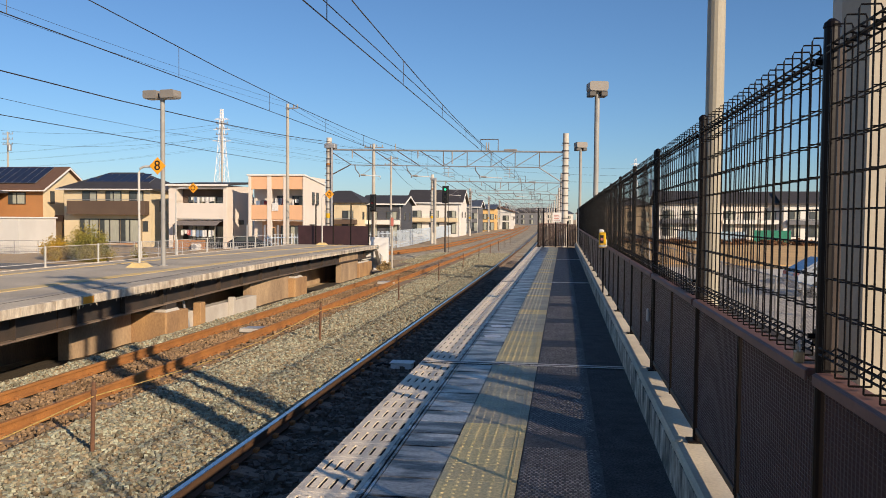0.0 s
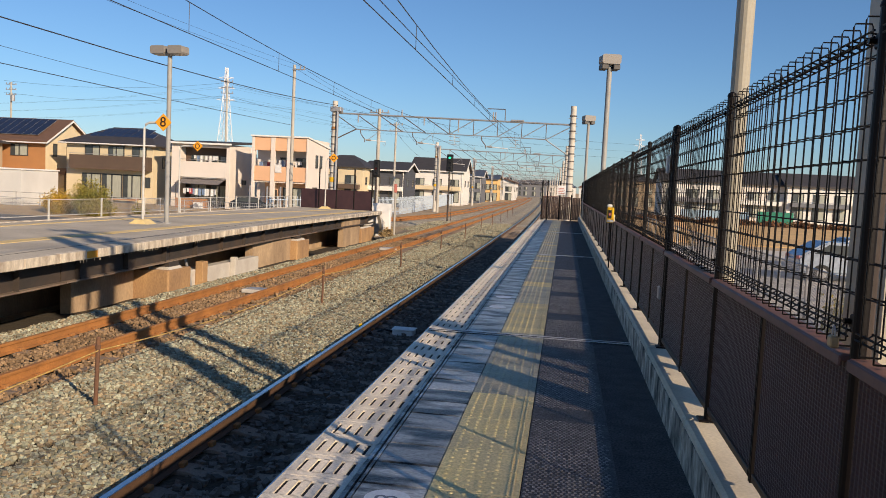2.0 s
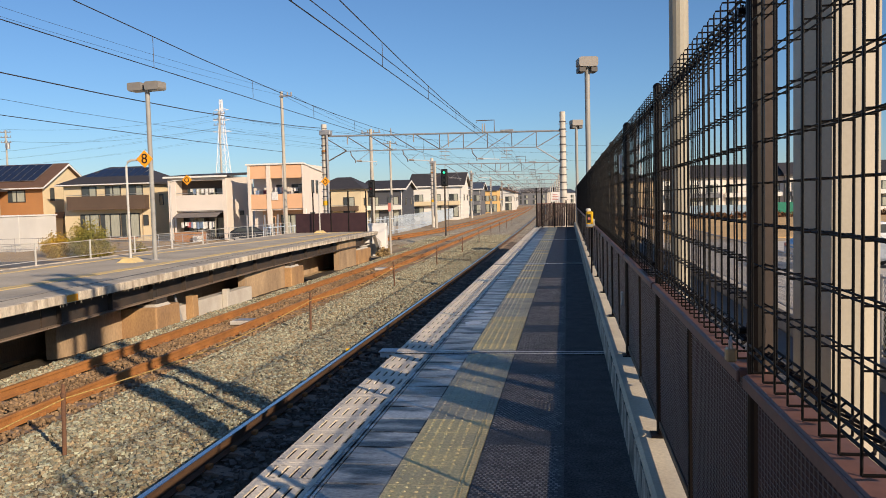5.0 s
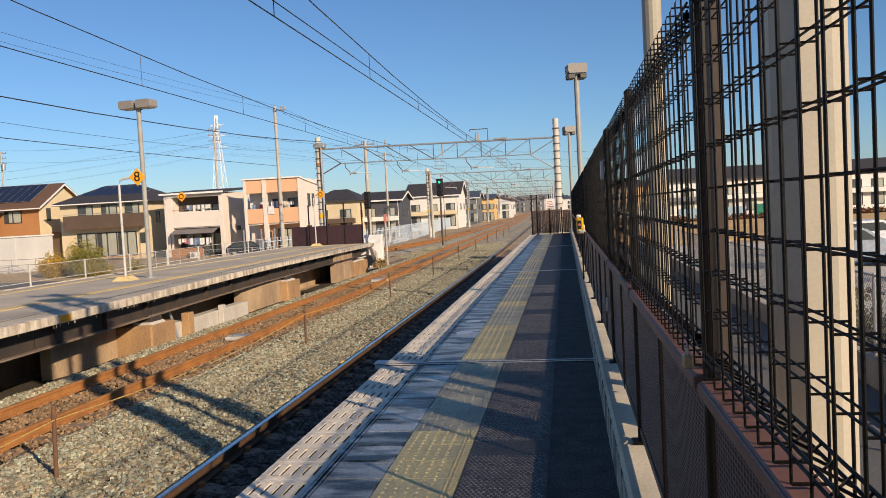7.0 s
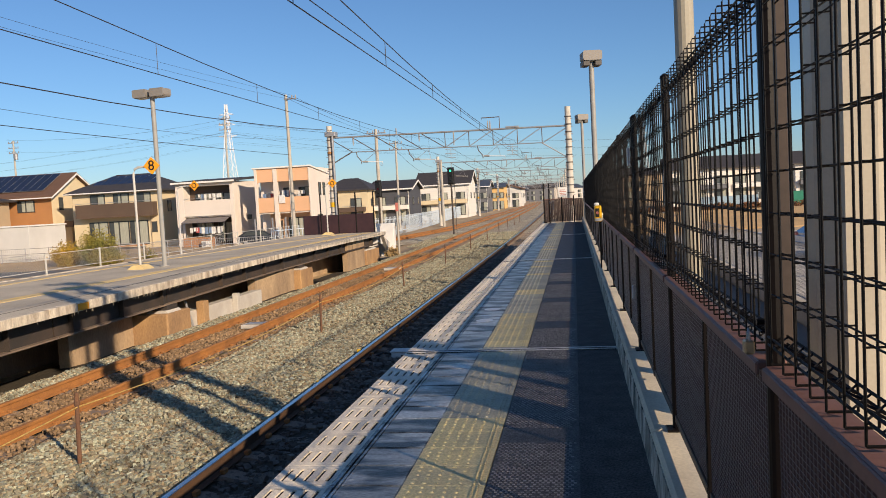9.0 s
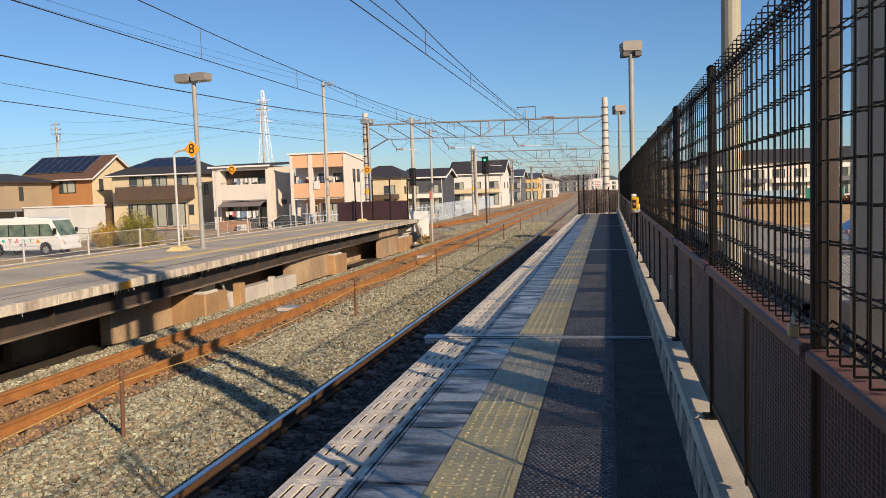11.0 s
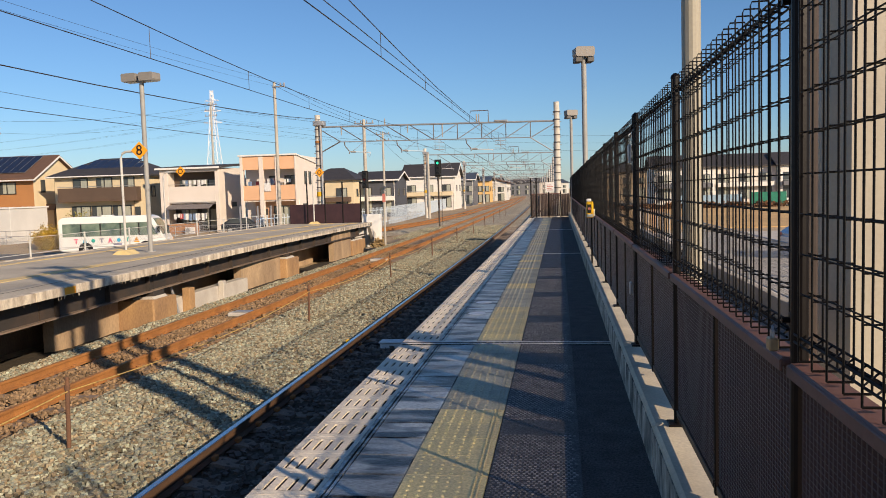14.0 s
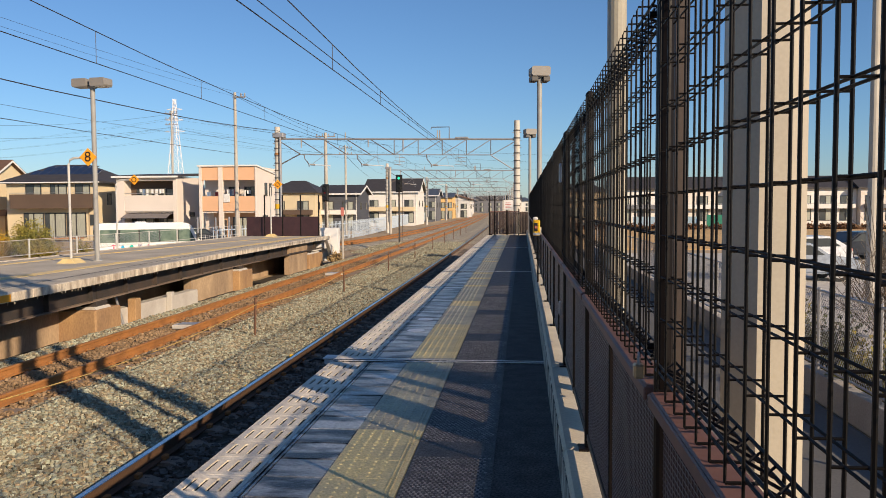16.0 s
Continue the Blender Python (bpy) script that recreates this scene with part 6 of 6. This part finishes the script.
part("sheet", B(0, 0, 0.2, 4.2, 0.04, 1.65, 0.01), NET, n)
for x in (0, 2.1, 4.2):
    part("post", R((x, 0.05, 0), (x, 0.05, 1.75), 0.04, 8), GALV, n)
n = thing("blue_sheet", pose(15.5, 101, LZ), "low pale blue fence sheet behind the field", "screen")
part("sheet", B(0, 0, 0.2, 8, 0.04, 1.45, 0.01), mat("pale_blue_sheet", (0.30, 0.42, 0.52), rough=0.6), n)
for x in (0, 4, 8):
    part("post", R((x, 0.05, 0), (x, 0.05, 1.7), 0.04, 8), GALV, n)
for i in range(9):
    w, r = rng.choice(walls), rng.choice(roofs)
    plain_house(10 + 13 * i + rng.uniform(-2, 2), 170 + 28 * (i % 3), rng.uniform(8, 12), 8, rng.uniform(5, 6), rng.uniform(1.4, 2.0), w, r, f"distant {names[w]} house with {names[r]} roof beyond the field", rng.uniform(-6, 6), rng.choice(("x", "hip")), LZ)
for i in range(14):
    w, r = rng.choice(walls), rng.choice(roofs)
    plain_house(bend(320) - 62 + 8.5 * i + rng.uniform(-2, 2), 345 + 22 * (i % 3), rng.uniform(8, 11), 8, rng.uniform(5, 6), rng.uniform(1.4, 2.0), w, r, f"distant {names[w]} house with {names[r]} roof at the end of the line", rng.uniform(-6, 6), rng.choice(("x", "hip")), LZ)


# small bus on the lane
def build_bus():
    b = thing("minibus", pose(-33, 49.7, GZ + 0.02), "white minibus with coloured shapes along its side", "bus")
    L, W, H = 6.95, 2.05, 2.62
    prof = [(-L / 2, 0.45), (-L / 2, 2.35), (-L / 2 + 0.12, 2.54), (-L / 2 + 0.4, H), (L / 2 - 1.25, H), (L / 2 - 0.85, 2.48), (L / 2 - 0.18, 1.25), (L / 2, 0.95), (L / 2, 0.42), (L / 2 - 0.3, 0.36), (-L / 2 + 0.2, 0.36)]
    bm = prism(bmesh.new(), prof, -W / 2, W / 2)
    bmesh.ops.bevel(bm, geom=[e for e in bm.edges], offset=0.06, segments=2, affect="EDGES")
    part("body", bm, BUS_WHITE, b)
    for side in (-1, 1):
        y0 = side * (W / 2 + 0.004)
        strip = part("window_band", B(-L / 2 + 0.28, y0 - 0.01, 1.32, L / 2 - 0.95, y0 + 0.01, 2.18, 0.004), BUS_GLASS, b)
        for x in (-2.0, -0.75, 0.55, 1.75):
            part("pillar", B(x - 0.045, y0 - 0.016, 1.32, x + 0.045, y0 + 0.016, 2.18), BLACK, strip)
        part("driver_window", prism(bmesh.new(), [(1.85, 1.32), (2.95, 1.32), (2.55, 2.12), (1.85, 2.12)], y0 - 0.012, y0 + 0.012), BUS_GLASS, b)
        part("sill_line", B(-L / 2 + 0.1, y0 - 0.008, 0.62, L / 2 - 0.2, y0 + 0.008, 0.65), GALV, b)
        part("mirror", B(L / 2 - 0.5, y0 + side * 0.05, 1.5, L / 2 - 0.36, y0 + side * 0.22, 1.85, 0.02), BLACK, b)
        part("wheel_arch", R((2.15, y0 - 0.012, 0.46), (2.15, y0 + 0.012, 0.46), 0.47, 24), BLACK, b)
        part("wheel_arch", R((-1.75, y0 - 0.012, 0.46), (-1.75, y0 + 0.012, 0.46), 0.47, 24), BLACK, b)
        colours = (BUS_PINK, BUS_BLUE, BUS_TEAL, BUS_GREY, BUS_PINK, BUS_BLUE, BUS_TEAL)
        for i, m in enumerate(colours):
            x = -2.35 + 0.55 * i
            bm = bmesh.new()
            if i % 3 == 0:
                box(bm, x - 0.14, y0 - 0.008, 1.10, x + 0.14, y0 + 0.008, 1.18)
                box(bm, x - 0.04, y0 - 0.007, 0.88, x + 0.04, y0 + 0.007, 1.11)
            elif i % 3 == 1:
                prism(bm, [(x - 0.15, 0.88), (x - 0.05, 1.18), (x + 0.05, 1.18), (x + 0.15, 0.88), (x + 0.06, 0.88), (x, 1.0), (x - 0.06, 0.88)], y0 - 0.008, y0 + 0.008)
            else:
                rod(bm, (x, y0 - 0.008, 1.03), (x, y0 + 0.008, 1.03), 0.13, 14)
            part("side_shape", bm, m, b, "coloured decal shape")
        part("side_shape", prism(bmesh.new(), [(1.36, 0.86), (1.74, 0.86), (1.55, 1.2)], y0 - 0.008, y0 + 0.008), BUS_ORANGE, b, "orange triangle decal")
        part("number_bar", B(0.05, y0 - 0.008, 0.7, 0.6, y0 + 0.008, 0.82), BUS_GREY, b)
    ws = part("windscreen", prism(bmesh.new(), [(L / 2 - 0.79, 2.40), (L / 2 - 0.21, 1.33), (L / 2 - 0.185, 1.34), (L / 2 - 0.765, 2.41)], -W / 2 + 0.12, W / 2 - 0.12), BUS_GLASS, b)
    part("wiper", R((L / 2 - 0.2, 0.1, 1.36), (L / 2 - 0.42, -0.5, 1.8), 0.012, 5), BLACK, ws)
    part("front_bumper", B(L / 2 - 0.08, -W / 2 + 0.05, 0.36, L / 2 + 0.06, W / 2 - 0.05, 0.62, 0.04), BUS_WHITE, b)
    part("rear_window", B(-L / 2 - 0.006, -0.8, 1.4, -L / 2 + 0.01, 0.8, 2.15, 0.004), BUS_GLASS, b)
    for s in (-1, 1):
        part("headlight", R((L / 2 - 0.01, s * 0.75, 0.82), (L / 2 + 0.02, s * 0.75, 0.82), 0.12, 14), LENS, b)
        part("indicator", B(L / 2 - 0.03, s * 0.92 - 0.06, 0.9, L / 2 + 0.01, s * 0.92 + 0.06, 1.0, 0.01), SIGN_ORANGE, b)
        part("tail_light", B(-L / 2 - 0.01, s * 0.88 - 0.08, 0.8, -L / 2 + 0.02, s * 0.88 + 0.08, 1.15, 0.01), SIGN_RED, b)
    part("roof_vent", B(-0.9, -0.3, H - 0.01, -0.2, 0.3, H + 0.08, 0.03), BUS_WHITE, b)
    wheels = []
    for wx in (2.15, -1.75):
        for s in (-1, 1):
            w = new("wheel")
            w.parent = b
            w.empty_display_size = 0.1
            w.matrix_basis = pose(wx, s * (W / 2 - 0.1), 0.37)
            part("tyre", R((0, -0.11, 0), (0, 0.11, 0), 0.37, 28), BLACK, w)
            part("rim", R((0, -0.125, 0), (0, 0.125, 0), 0.22, 18), GALV, w)
            bm = bmesh.new()
            for k in range(6):
                a = k * math.tau / 6
                rod(bm, (0.15 * math.cos(a), -0.132, 0.15 * math.sin(a)), (0.15 * math.cos(a), 0.132, 0.15 * math.sin(a)), 0.03, 6)
            part("rim_hole", bm, BLACK, w)
            wheels.append((w, wx, s * (W / 2 - 0.1)))
    return b, wheels


BUS_WHITE = mat("bus_paint", (0.76, 0.76, 0.73), (0.72, 0.72, 0.69), 0.7, 0.25, fine=0.02, spec=0.5)
BUS_GLASS = mat("bus_glass", (0.06, 0.10, 0.09), (0.20, 0.26, 0.20), 1.6, 0.06, spec=0.6, fine=0.1)
BUS_PINK = mat("decal_pink", (0.75, 0.12, 0.22), rough=0.4)
BUS_BLUE = mat("decal_blue", (0.03, 0.42, 0.68), rough=0.4)
BUS_TEAL = mat("decal_teal", (0.02, 0.42, 0.34), rough=0.4)
BUS_GREY = mat("decal_grey", (0.25, 0.24, 0.32), rough=0.4)
BUS_ORANGE = mat("decal_orange", (0.85, 0.36, 0.03), rough=0.4)
BUS, BUS_WHEELS = build_bus()


edge_tiles(PLATFORM)


def motions():
    # time, x, y, heading in degrees
    way = [(0, -87.0, 49.6, 0), (6, -62.5, 49.6, 0), (9.2, -47.9, 49.6, 0), (11.3, -37.8, 49.6, 0), (11.7, -35.95, 49.6, 0), (12.1, -34.1, 49.6, 1), (12.5, -32.6, 49.7, 2), (13, -30.7, 49.8, 4), (13.5, -29.3, 49.9, 8), (14, -28.2, 50.1, 13),
           (15, -26.1, 51.0, 24), (15.5, -25.05, 51.7, 29), (16, -23.8, 52.5, 33)]
    walk(BUS, [(t, pose(x, y, GZ + 0.02, 0, 0, a)) for t, x, y, a in way])
    ts = [p[0] for p in way]
    run = [0.0]
    for p, q in zip(way, way[1:]):
        run.append(run[-1] + math.hypot(q[1] - p[1], q[2] - p[2]))
    for w, wx, wy in BUS_WHEELS:
        walk(w, [(k * 0.1, pose(wx, wy, 0.37, 0, math.degrees(np.interp(k * 0.1, ts, run) / 0.37), 0)) for k in range(161)])


motions()
